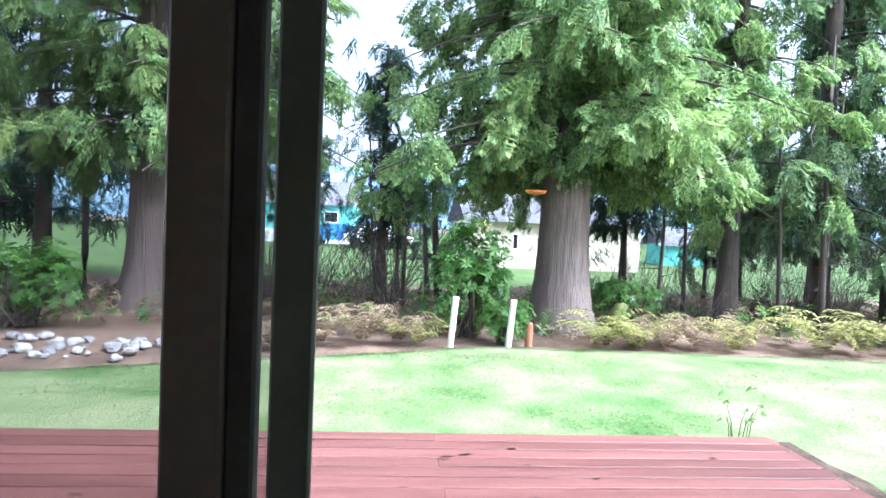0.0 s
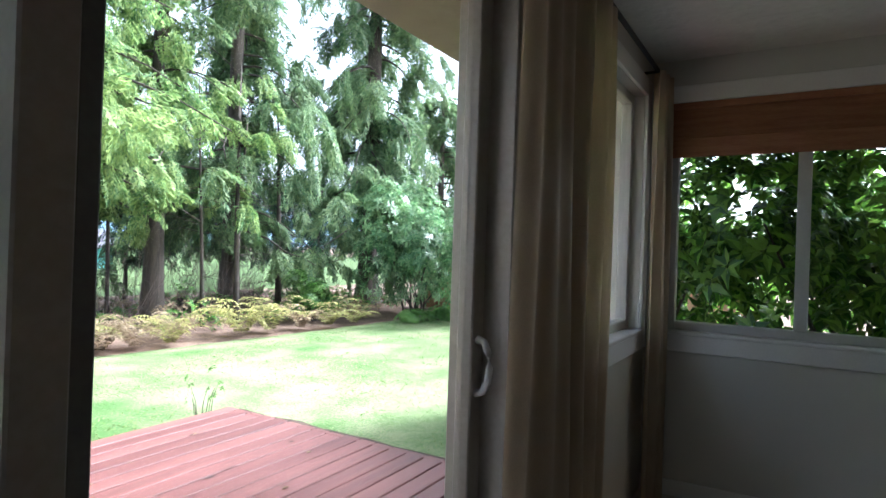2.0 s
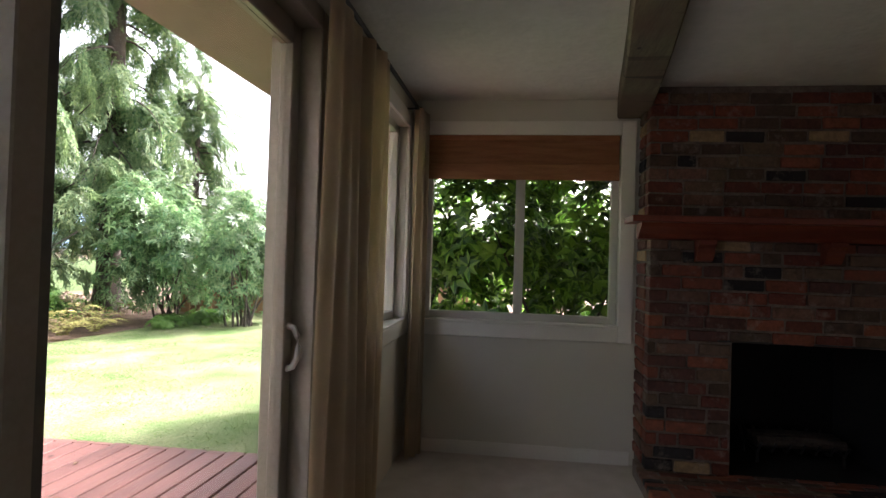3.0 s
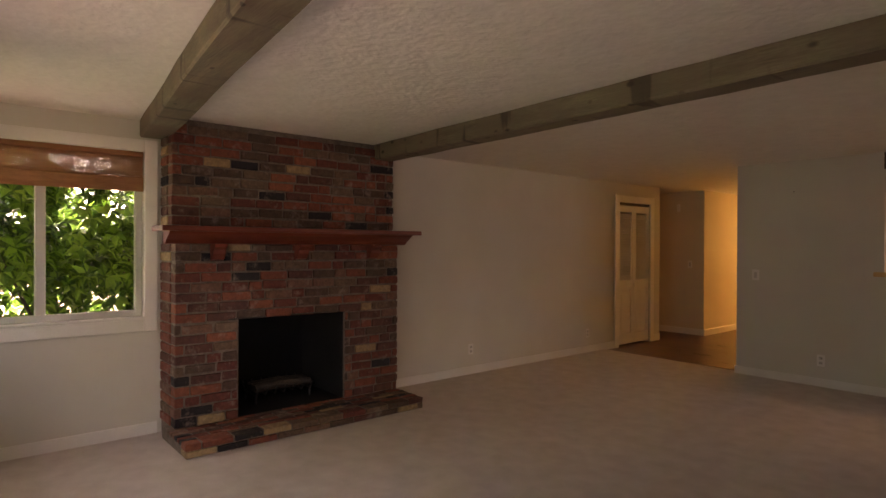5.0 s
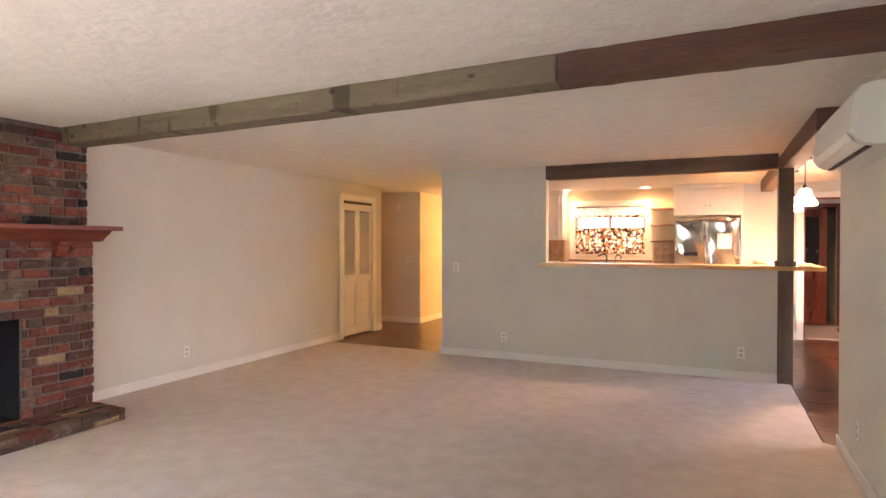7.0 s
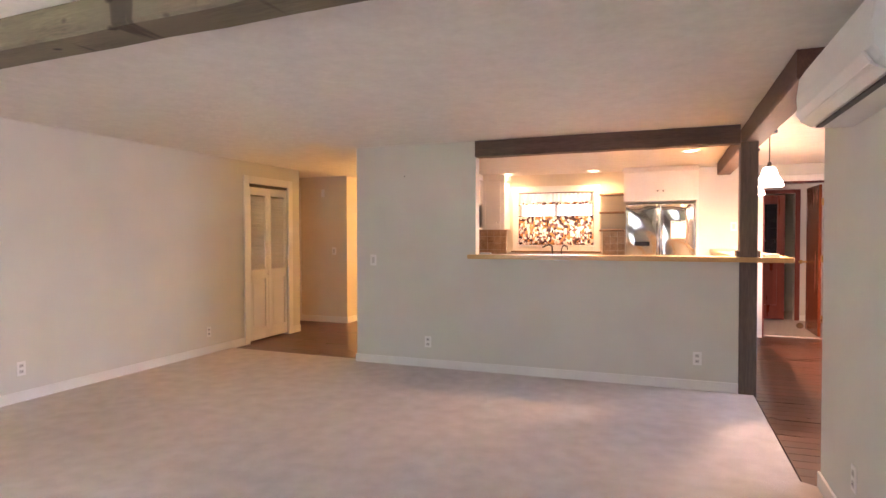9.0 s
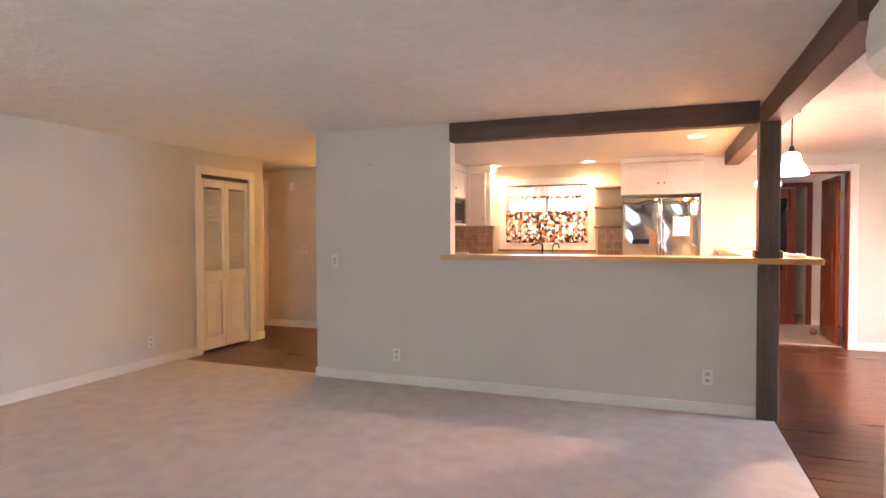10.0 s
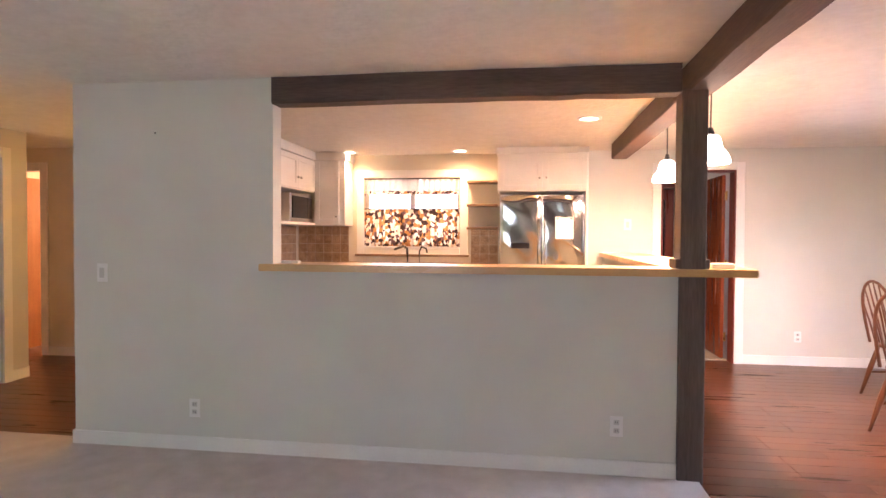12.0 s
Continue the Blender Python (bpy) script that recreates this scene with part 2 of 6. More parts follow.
LITTER = mat("leaf_litter", (0.07, 0.046, 0.034), (0.24, 0.165, 0.12), scale=1.6, rough=0.95, bump=1.0, fine=18, bump_dist=0.05, spec=0.1)
SOIL = mat("dark_soil", (0.03, 0.021, 0.016), (0.10, 0.07, 0.05), scale=6, rough=0.95, bump=1.0, fine=40, bump_dist=0.03, spec=0.1)
FIELD = mat("far_field_grass", (0.045, 0.075, 0.025), (0.10, 0.14, 0.05), scale=0.25, rough=0.95, fine=3, spec=0.1)
BARK = mat("cedar_bark", (0.075, 0.055, 0.045), (0.21, 0.165, 0.145), scale=2.2, rough=0.95, bump=1.0, fine=10, stretch=(6, 6, 0.4), bump_dist=0.05, spread=(0.3, 0.7))
BARK2 = mat("dark_bark", (0.035, 0.028, 0.022), (0.10, 0.08, 0.06), scale=4, rough=0.95, bump=0.8, fine=20, stretch=(4, 4, 0.6), bump_dist=0.02)
TWIG = mat("dead_twigs", (0.045, 0.034, 0.028), (0.12, 0.09, 0.072), scale=3, rough=0.9, island=0.4)
CEDAR = mat("cedar_foliage", (0.075, 0.16, 0.055), (0.40, 0.50, 0.17), scale=0.55, rough=0.6, fine=5, island=0.35, spread=(0.3, 0.78), spec=0.3)
CEDAR2 = mat("weeping_foliage", (0.065, 0.135, 0.06), (0.29, 0.38, 0.165), scale=0.5, rough=0.6, fine=5, island=0.35, spread=(0.3, 0.8), spec=0.3)
DARKFIR = mat("dark_fir_foliage", (0.012, 0.032, 0.018), (0.05, 0.095, 0.05), scale=1.0, rough=0.7, fine=6, island=0.3, spec=0.3)
RHODO = mat("rhododendron_leaf", (0.07, 0.17, 0.065), (0.28, 0.41, 0.19), scale=1.0, rough=0.35, fine=6, island=0.45)
LAUREL = mat("laurel_leaf", (0.04, 0.11, 0.015), (0.20, 0.36, 0.05), scale=1.2, rough=0.3, fine=6, island=0.5)
BUSHLEAF = mat("bush_leaf", (0.05, 0.14, 0.025), (0.17, 0.31, 0.06), scale=1.2, rough=0.45, fine=6, island=0.5)
FERNM = mat("fern_frond", (0.19, 0.20, 0.06), (0.46, 0.42, 0.16), scale=1.2, rough=0.7, fine=6, island=0.4)
FERND = mat("dry_fern", (0.22, 0.16, 0.09), (0.44, 0.34, 0.22), scale=1.2, rough=0.8, fine=6, island=0.4)
STONE = mat("pale_stone", (0.15, 0.14, 0.135), (0.36, 0.34, 0.33), scale=5, rough=0.9, bump=0.6, per_object=0.25)
WHITEPOST = mat("weathered_white_post", (0.50, 0.46, 0.40), (0.74, 0.70, 0.62), scale=5, rough=0.8, bump=0.3, stretch=(4, 4, 0.6))
REDPOST = mat("red_cedar_post", (0.20, 0.08, 0.04), (0.34, 0.15, 0.08), scale=5, rough=0.8, bump=0.3, stretch=(4, 4, 0.6))
TEAL = mat("teal_siding", (0.10, 0.38, 0.35), (0.16, 0.50, 0.46), scale=1, rough=0.7)
BEIGE = mat("beige_siding", (0.60, 0.53, 0.40), (0.70, 0.63, 0.49), scale=1, rough=0.7)
ROOF = mat("grey_shingle", (0.13, 0.13, 0.15), (0.25, 0.24, 0.26), scale=3, rough=0.9, bump=0.5)
ORANGE = mat("orange_plastic", (0.55, 0.16, 0.03), (0.7, 0.24, 0.05), rough=0.4)
FENCEM = mat("cedar_fence", (0.20, 0.10, 0.055), (0.36, 0.20, 0.11), scale=2, rough=0.85, bump=0.3, stretch=(4, 4, 0.6), per_object=0.2)
# blue base colour carries the haze over the far hills
HILL = mat("haze_blue_hills", (0.10, 0.17, 0.24), (0.16, 0.24, 0.32), scale=0.02, rough=1.0, fine=0.2)
BEAD = mat("grey_glazing_bead", (0.10, 0.10, 0.09), (0.15, 0.15, 0.135), rough=0.8)
SCREENFRAME = mat("bronze_frame", (0.16, 0.175, 0.145), (0.22, 0.235, 0.20), rough=0.6)


def leafy(m, amount):
    """Lets light through thin leaves."""
    n, l = m.node_tree.nodes, m.node_tree.links
    b, tr, mx = n["Principled BSDF"], n.new("ShaderNodeBsdfTranslucent"), n.new("ShaderNodeMixShader")
    l.new(b.inputs["Base Color"].links[0].from_socket, tr.inputs[0])
    mx.inputs[0].default_value = amount
    l.new(b.outputs[0], mx.inputs[1])
    l.new(tr.outputs[0], mx.inputs[2])
    l.new(mx.outputs[0], n["Material Output"].inputs[0])


for leaf_m in (CEDAR, CEDAR2, DARKFIR, RHODO, LAUREL, BUSHLEAF, FERNM, FERND, BLADE):
    leafy(leaf_m, 0.5)
leafy(CURTAIN, 0.18)


def fabric_print():
    m = mat("floral_cafe_cloth", (0.3, 0.2, 0.1), (0.7, 0.6, 0.5), scale=40)
    n, l = m.node_tree.nodes, m.node_tree.links
    tc, vor, r = n.new("ShaderNodeTexCoord"), n.new("ShaderNodeTexVoronoi"), n.new("ShaderNodeValToRGB")
    vor.inputs["Scale"].default_value = 26
    l.new(tc.outputs["Object"], vor.inputs["Vector"])
    sep = n.new("ShaderNodeSeparateColor")
    l.new(vor.outputs["Color"], sep.inputs[0])
    r.color_ramp.interpolation = 'CONSTANT'
    for _ in range(3):
        r.color_ramp.elements.new(0.5)
    for e, (p, c) in zip(r.color_ramp.elements, [(0, (0.09, 0.045, 0.03)), (0.24, (0.85, 0.72, 0.52)), (0.50, (0.58, 0.27, 0.07)), (0.70, (0.88, 0.80, 0.66)), (0.88, (0.22, 0.12, 0.09))]):
        e.position, e.color = p, (*c, 1)
    l.new(sep.outputs[0], r.inputs[0])
    b = n["Principled BSDF"]
    l.new(r.outputs[0], b.inputs["Base Color"])
    b.inputs["Transmission Weight"].default_value = 0.0
    return m


PRINT = fabric_print()
leafy(PRINT, 0.45)


def screen_mat():
    """Fine insect mesh: threads with holes between them."""
    m = mat("insect_screen", (0.05, 0.05, 0.05), (0.08, 0.08, 0.08), rough=0.6)
    n, l = m.node_tree.nodes, m.node_tree.links
    tr, mx = n.new("ShaderNodeBsdfTransparent"), n.new("ShaderNodeMixShader")
    mx.inputs[0].default_value = 0.34
    l.new(tr.outputs[0], mx.inputs[1])
    l.new(n["Principled BSDF"].outputs[0], mx.inputs[2])
    l.new(mx.outputs[0], n["Material Output"].inputs[0])
    return m


SCREEN = screen_mat()


# ---- mesh helpers ----
def box(bm, x0, x1, y0, y1, z0, z1):
    r = bmesh.ops.create_cube(bm, size=1.0)
    sx, sy, sz = x1 - x0, y1 - y0, z1 - z0
    for v in r["verts"]:
        v.co = Vector(((x0 + x1) / 2 + v.co.x * sx, (y0 + y1) / 2 + v.co.y * sy, (z0 + z1) / 2 + v.co.z * sz))
    return r["verts"]


def soft_box(x0, x1, y0, y1, z0, z1, r=0.004, seg=2):
    bm = bmesh.new()
    box(bm, x0, x1, y0, y1, z0, z1)
    bmesh.ops.bevel(bm, geom=bm.edges[:], offset=r, segments=seg, affect='EDGES', profile=0.5)
    return bm


def cyl(bm, a, b, r0, r1=None, seg=16, caps=True):
    a, b = Vector(a), Vector(b)
    r1 = r0 if r1 is None else r1
    r = bmesh.ops.create_cone(bm, cap_ends=caps, segments=seg, radius1=r0, radius2=r1, depth=(b - a).length)
    m = Matrix.Translation((a + b) / 2) @ (b - a).to_track_quat('Z', 'Y').to_matrix().to_4x4()
    bmesh.ops.transform(bm, matrix=m, verts=r["verts"])
    return r["verts"]


def tube(bm, points, radii, seg=8):
    """A tapered tube along points."""
    rings = []
    for i, p in enumerate(points):
        p = Vector(p)
        d = Vector(points[min(i + 1, len(points) - 1)]) - Vector(points[max(i - 1, 0)])
        q = d.to_track_quat('Z', 'Y')
        rings.append([bm.verts.new(p + q @ Vector((math.cos(2 * math.pi * k / seg) * radii[i], math.sin(2 * math.pi * k / seg) * radii[i], 0))) for k in range(seg)])
    for a, b in zip(rings, rings[1:]):
        for k in range(seg):
            bm.faces.new((a[k], a[(k + 1) % seg], b[(k + 1) % seg], b[k]))
    bm.faces.new(rings[0][::-1])
    bm.faces.new(rings[-1])


def lathe(bm, cx, cy, profile, seg=24):
    rings = [[bm.verts.new((cx + r * math.cos(2 * math.pi * k / seg), cy + r * math.sin(2 * math.pi * k / seg), z)) for k in range(seg)] for r, z in profile]
    for a, b in zip(rings, rings[1:]):
        for k in range(seg):
            bm.faces.new((a[k], a[(k + 1) % seg], b[(k + 1) % seg], b[k]))


def mesh_of(name, bm, material, smooth=False):
    me = bpy.data.meshes.new(name)
    bmesh.ops.recalc_face_normals(bm, faces=bm.faces[:])
    bm.to_mesh(me)
    bm.free()
    if smooth:
        for p in me.polygons:
            p.use_smooth = True
    me.materials.append(material)
    return me


def thing(name, label, category, at=(0, 0, 0), group="", kind=""):
    ob = new(name)
    ob.empty_display_size = 0.1
    ob.location = at
    return tagged(ob, label, category, group, kind)


def origin_of(ob):
    o = Vector((0, 0, 0))
    while ob is not None:
        o += ob.location
        ob = ob.parent
    return o


def part(name, bm, material, parent, label="", smooth=False):
    """Links a bmesh, drawn in world places, as one mesh under a thing or part."""
    bmesh.ops.translate(bm, verts=bm.verts[:], vec=-origin_of(parent))
    ob = new(name, mesh_of(name, bm, material, smooth))
    ob.parent = parent
    return tagged(ob, label)


def solo(name, bm, material, label, category, group="", kind="", smooth=False):
    return tagged(new(name, mesh_of(name, bm, material, smooth)), label, category, group, kind)


def quads_mesh(name, verts, material):
    """A mesh of loose quads from an array (n, 4, 3)."""
    n = len(verts)
    me = bpy.data.meshes.new(name)
    me.vertices.add(n * 4)
    me.vertices.foreach_set("co", np.asarray(verts, dtype=np.float32).ravel())
    me.loops.add(n * 4)
    me.loops.foreach_set("vertex_index", np.arange(n * 4, dtype=np.int32))
    me.polygons.add(n)
    me.polygons.foreach_set("loop_start", np.arange(n, dtype=np.int32) * 4)
    me.polygons.foreach_set("loop_total", np.full(n, 4, dtype=np.int32))
    me.update(calc_edges=True)
    me.materials.append(material)
    return me


def wall_boxes(axis, at, thick, a0, a1, z0, z1, openings):
    """A wall with openings (b0, b1, z0, z1). axis 'x': it stands at x = at .. at + thick and runs along y."""
    bm = bmesh.new()
    cuts = sorted({a0, a1, *[v for o in openings for v in o[:2]]})
    for u0, u1 in zip(cuts, cuts[1:]):
        spans = sorted((o[2], o[3]) for o in openings if o[0] <= u0 + 1e-6 and o[1] >= u1 - 1e-6)
        z = z0
        for s0, s1 in spans + [(z1, z1)]:
            if s0 - z > 1e-4:
                if axis == 'x':
                    box(bm, at, at + thick, u0, u1, z, s0)
                else:
                    box(bm, u0, u1, at, at + thick, z, s0)
            z = max(z, s1)
    bmesh.ops.remove_doubles(bm, verts=bm.verts[:], dist=1e-5)
    return bm


def structure(name, bm, material, label, smooth=False):
    return solo(name, bm, material, label, "structure", kind="structure", smooth=smooth)

# ---- the house: walls, floors, ceiling ----
H = SKY_Z
structure("wall_west", wall_boxes('x', -0.14, 0.14, -7.15, 1.57, -0.05, H, [(-6.87, -5.62, 0.85, 2.07), (0.47, 1.29, -0.05, 2.03), (-5.06, -4.06, -0.05, 0.9)]), WALL, "off-white painted wall with a window and a closet")
structure("wall_south", wall_boxes('y', -7.15, 0.18, -0.14, 9.64, -0.4, H, [(0.15, 1.28, 0.86, 2.09), (1.72, 4.16, -0.03, 2.14)]), WALL, "off-white wall with a glazed sliding door and a side window")
structure("wall_divider", wall_boxes('x', 5.73, 0.12, -6.97, -1.95, -0.05, H, []), WALL, "off-white stub wall below the dark beam")
structure("wall_kitchen", wall_boxes('y', 0.0, 0.12, 1.82, 5.53, -0.05, H, [(3.165, 5.53, 1.125, H)]), WALL, "pale half wall with an open pass-through to the kitchen")
structure("wall_kitchen_west", wall_boxes('x', 1.82, 0.12, 0.12, 6.0, -0.05, H, []), WARMWALL, "cream side wall of the kitchen")
structure("wall_kitchen_north", wall_boxes('y', 3.42, 0.14, 1.94, 5.35, -0.05, H, [(2.78, 3.93, 1.20, 2.03)]), WARMWALL, "cream kitchen wall with a window")
structure("wall_dining_north", wall_boxes('y', 3.28, 0.14, 5.35, 9.64, -0.05, H, [(6.15, 6.92, -0.05, 2.07)]), WALL, "pale dining wall with an open doorway")
structure("wall_dining_east", wall_boxes('x', 9.5, 0.14, -6.97, 3.28, -0.05, H, [(-0.5, 1.3, 0.8, 1.95)]), WALL, "pale dining wall with a wide window")
structure("wall_hall_south", wall_boxes('y', 1.45, 0.12, -2.2, -0.14, -0.05, H, []), WARMWALL, "cream hall wall")
structure("wall_hall_north", wall_boxes('y', 2.48, 0.12, -2.2, 0.25, -0.05, H, [(-1.45, -0.68, -0.05, 2.05)]), WARMWALL, "cream hall wall with a door")
structure("wall_hall_west", wall_boxes('x', -2.32, 0.12, 1.45, 6.0, -0.05, H, []), WARMWALL, "cream hall end wall")
structure("wall_corridor", wall_boxes('x', 0.13, 0.12, 2.60, 6.0, -0.05, H, []), WARMWALL, "cream corridor wall in warm lamplight")
structure("wall_corridor_end", wall_boxes('y', 6.0, 0.12, -2.32, 1.94, -0.05, H, []), WARMWALL, "cream corridor end wall")
structure("wall_closet_back", wall_boxes('x', -0.9, 0.1, 0.2, 1.45, -0.05, H, []), WARMWALL, "closet back wall")
structure("wall_closet_side", wall_boxes('y', 0.2, 0.1, -0.8, -0.14, -0.05, H, []), WARMWALL, "closet side wall")
structure("wall_back_room", wall_boxes('y', 5.15, 0.12, 5.35, 8.6, -0.05, H, [(6.0, 6.86, -0.05, 2.03)]), WALL, "pinkish white back room wall with a dark door")
structure("wall_back_room_west", wall_boxes('x', 5.35, 0.12, 3.42, 5.15, -0.05, H, []), WALL, "back room side wall")
structure("wall_back_room_east", wall_boxes('x', 8.48, 0.12, 3.42, 5.15, -0.05, H, []), WALL, "back room side wall")
structure("wall_far_room", wall_boxes('y', 6.4, 0.12, 5.35, 8.6, -0.05, H, []), WALL, "wall of the dark room behind the red door")

# out-of-view wall, added to keep grazing daylight off the west wall
structure("wall_light_blocker", wall_boxes('x', 8.66, 0.16, -11.2, -7.16, -0.5, 3.1, []), BEIGE, "unseen plain beige wall added at the deck end to block grazing light")
structure("wall_far_room_west", wall_boxes('x', 5.35, 0.12, 5.27, 6.4, -0.05, H, []), WALL, "side wall of the dark room")
structure("wall_far_room_east", wall_boxes('x', 8.48, 0.12, 5.27, 6.4, -0.05, H, []), WALL, "side wall of the dark room")

bm = bmesh.new()
box(bm, -2.32, 9.64, -7.15, 6.52, H, H + 0.08)
structure("ceiling", bm, CEIL, "off-white textured plaster ceiling")
bm = bmesh.new()
box(bm, -2.32, 9.64, -7.15, 6.5, -0.4, -0.032)
structure("floor", bm, GAPM, "dark subfloor under carpet and boards")
bm = bmesh.new()
pts = [(0, -6.97), (5.73, -6.97), (5.73, -1.95), (5.645, -1.9), (5.645, -0.02), (1.80, -0.0), (1.80, 0.10), (0, 0.13)]
top = [bm.verts.new((x, y, 0.0)) for x, y in pts]
low = [bm.verts.new((x, y, -0.03)) for x, y in pts]
bm.faces.new(top)
for i in range(len(pts)):
    j = (i + 1) % len(pts)
    bm.faces.new((top[j], top[i], low[i], low[j]))
structure("carpet", bm, CARPET, "beige plush wall-to-wall carpet")
bm = bmesh.new()
box(bm, 5.47, 8.48, 3.42, 6.4, -0.03, 0.0)
structure("floor_back_room", bm, mat("pebble_floor", (0.30, 0.24, 0.19), (0.55, 0.47, 0.4), scale=26, rough=0.6, fine=70), "speckled beige back room floor")
# eaves over the deck, tan paint darkened to hold their shade
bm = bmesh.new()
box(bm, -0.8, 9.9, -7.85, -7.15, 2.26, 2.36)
structure("soffit", bm, mat("soffit_shaded_paint", (0.24, 0.19, 0.15), (0.32, 0.26, 0.21), rough=0.7), "tan eave over the deck, its paint darkened for shade")

# baseboards
def baseboard(x0, x1, y0, y1, z=0.085):
    structure("baseboard", soft_box(x0, x1, y0, y1, -0.03, z, 0.004, 1), TRIM, "white painted baseboard")

baseboard(0.0, 0.014, -6.97, -5.53)
baseboard(0.0, 0.014, -3.60, 0.38)
baseboard(1.806, 5.53, -0.014, 0.0)
baseboard(1.806, 1.82, 0.0, 5.9)
baseboard(5.716, 5.73, -6.9, -1.936)
baseboard(5.73, 5.85, -1.95, -1.936)
baseboard(6.98, 9.5, 3.266, 3.28)
baseboard(5.35, 6.07, 3.266, 3.28)
baseboard(-0.6, 0.264, 2.466, 2.48)
baseboard(0.25, 0.264, 2.48, 5.9)
baseboard(0.0, 0.014, 1.38, 1.57)
baseboard(1.28, 1.72, -6.97, -6.956)
baseboard(6.9, 8.48, 5.136, 5.15)


def casing(name, parent_label, boards, material=TRIM):
    t = thing(name, parent_label, "trim", kind="structure")
    for b in boards:
        part("board", soft_box(*b, 0.004, 1), material, t)
    return t


# ---- windows ----
def window_unit(name, label, axis, at, b0, b1, z0, z1, trim_w, side, mullion=True, sill=True, frame_mat=VINYL):
    """Cased window in a wall. axis 'x': it lies in a wall at x = at (room side face), side = +1 if the room is at greater x."""
    t = thing(name, label, "window", kind="structure")

    def b(u0, u1, d0, d1, q0, q1, nm, material, r=0.004):
        lo, hi = min(at + side * d0, at + side * d1), max(at + side * d0, at + side * d1)
        bm = soft_box(lo, hi, u0, u1, q0, q1, r, 1) if axis == 'x' else soft_box(u0, u1, lo, hi, q0, q1, r, 1)
        return part(nm, bm, material, t)
    w = trim_w
    b(b0 - w, b0, 0.0, 0.02, z0 - w, z1 + w, "casing", TRIM)
    b(b1, b1 + w, 0.0, 0.02, z0 - w, z1 + w, "casing", TRIM)
    b(b0, b1, 0.0, 0.02, z1, z1 + w, "casing", TRIM)
    b(b0, b1, 0.0, 0.02, z0 - w, z0, "apron", TRIM)
    if sill:
        b(b0 + 0.001, b1 - 0.001, -0.09, 0.028, z0 + 0.001, z0 + 0.018, "window_sill", TRIM)
    f = 0.045
    z0 += 0.018
    b(b0, b0 + f, -0.11, -0.05, z0, z1, "window_frame", frame_mat)
    b(b1 - f, b1, -0.11, -0.05, z0, z1, "window_frame", frame_mat)
    b(b0 + f, b1 - f, -0.11, -0.05, z1 - f, z1, "window_frame", frame_mat)
    b(b0 + f, b1 - f, -0.11, -0.05, z0, z0 + f, "window_frame", frame_mat)
    panes = [(b0 + f, b1 - f)]
    if mullion:
        m = (b0 + b1) / 2
        b(m - 0.03, m + 0.03, -0.105, -0.045, z0 + f, z1 - f, "mullion", frame_mat)
        panes = [(b0 + f, m - 0.03), (m + 0.03, b1 - f)]
    for u0, u1 in panes:
        g = b(u0, u1, -0.082, -0.078, z0 + f, z1 - f, "pane", GLASS, 0.0005)
        g.visible_shadow = False
    return t


window_unit("window_1", "white vinyl sliding window with painted trim", 'x', 0.0, -6.87, -5.62, 0.85, 2.07, 0.09, 1)
window_unit("window_2", "white framed fixed side window", 'y', -6.97, 0.15, 1.28, 0.86, 2.09, 0.09, 1, mullion=False)
window_unit("window_3", "kitchen window with cream casing", 'y', 3.42, 2.78, 3.93, 1.20, 2.03, 0.09, -1)
window_unit("window_4", "wide dining window", 'x', 9.5, -0.5, 1.3, 0.8, 1.95, 0.09, -1)


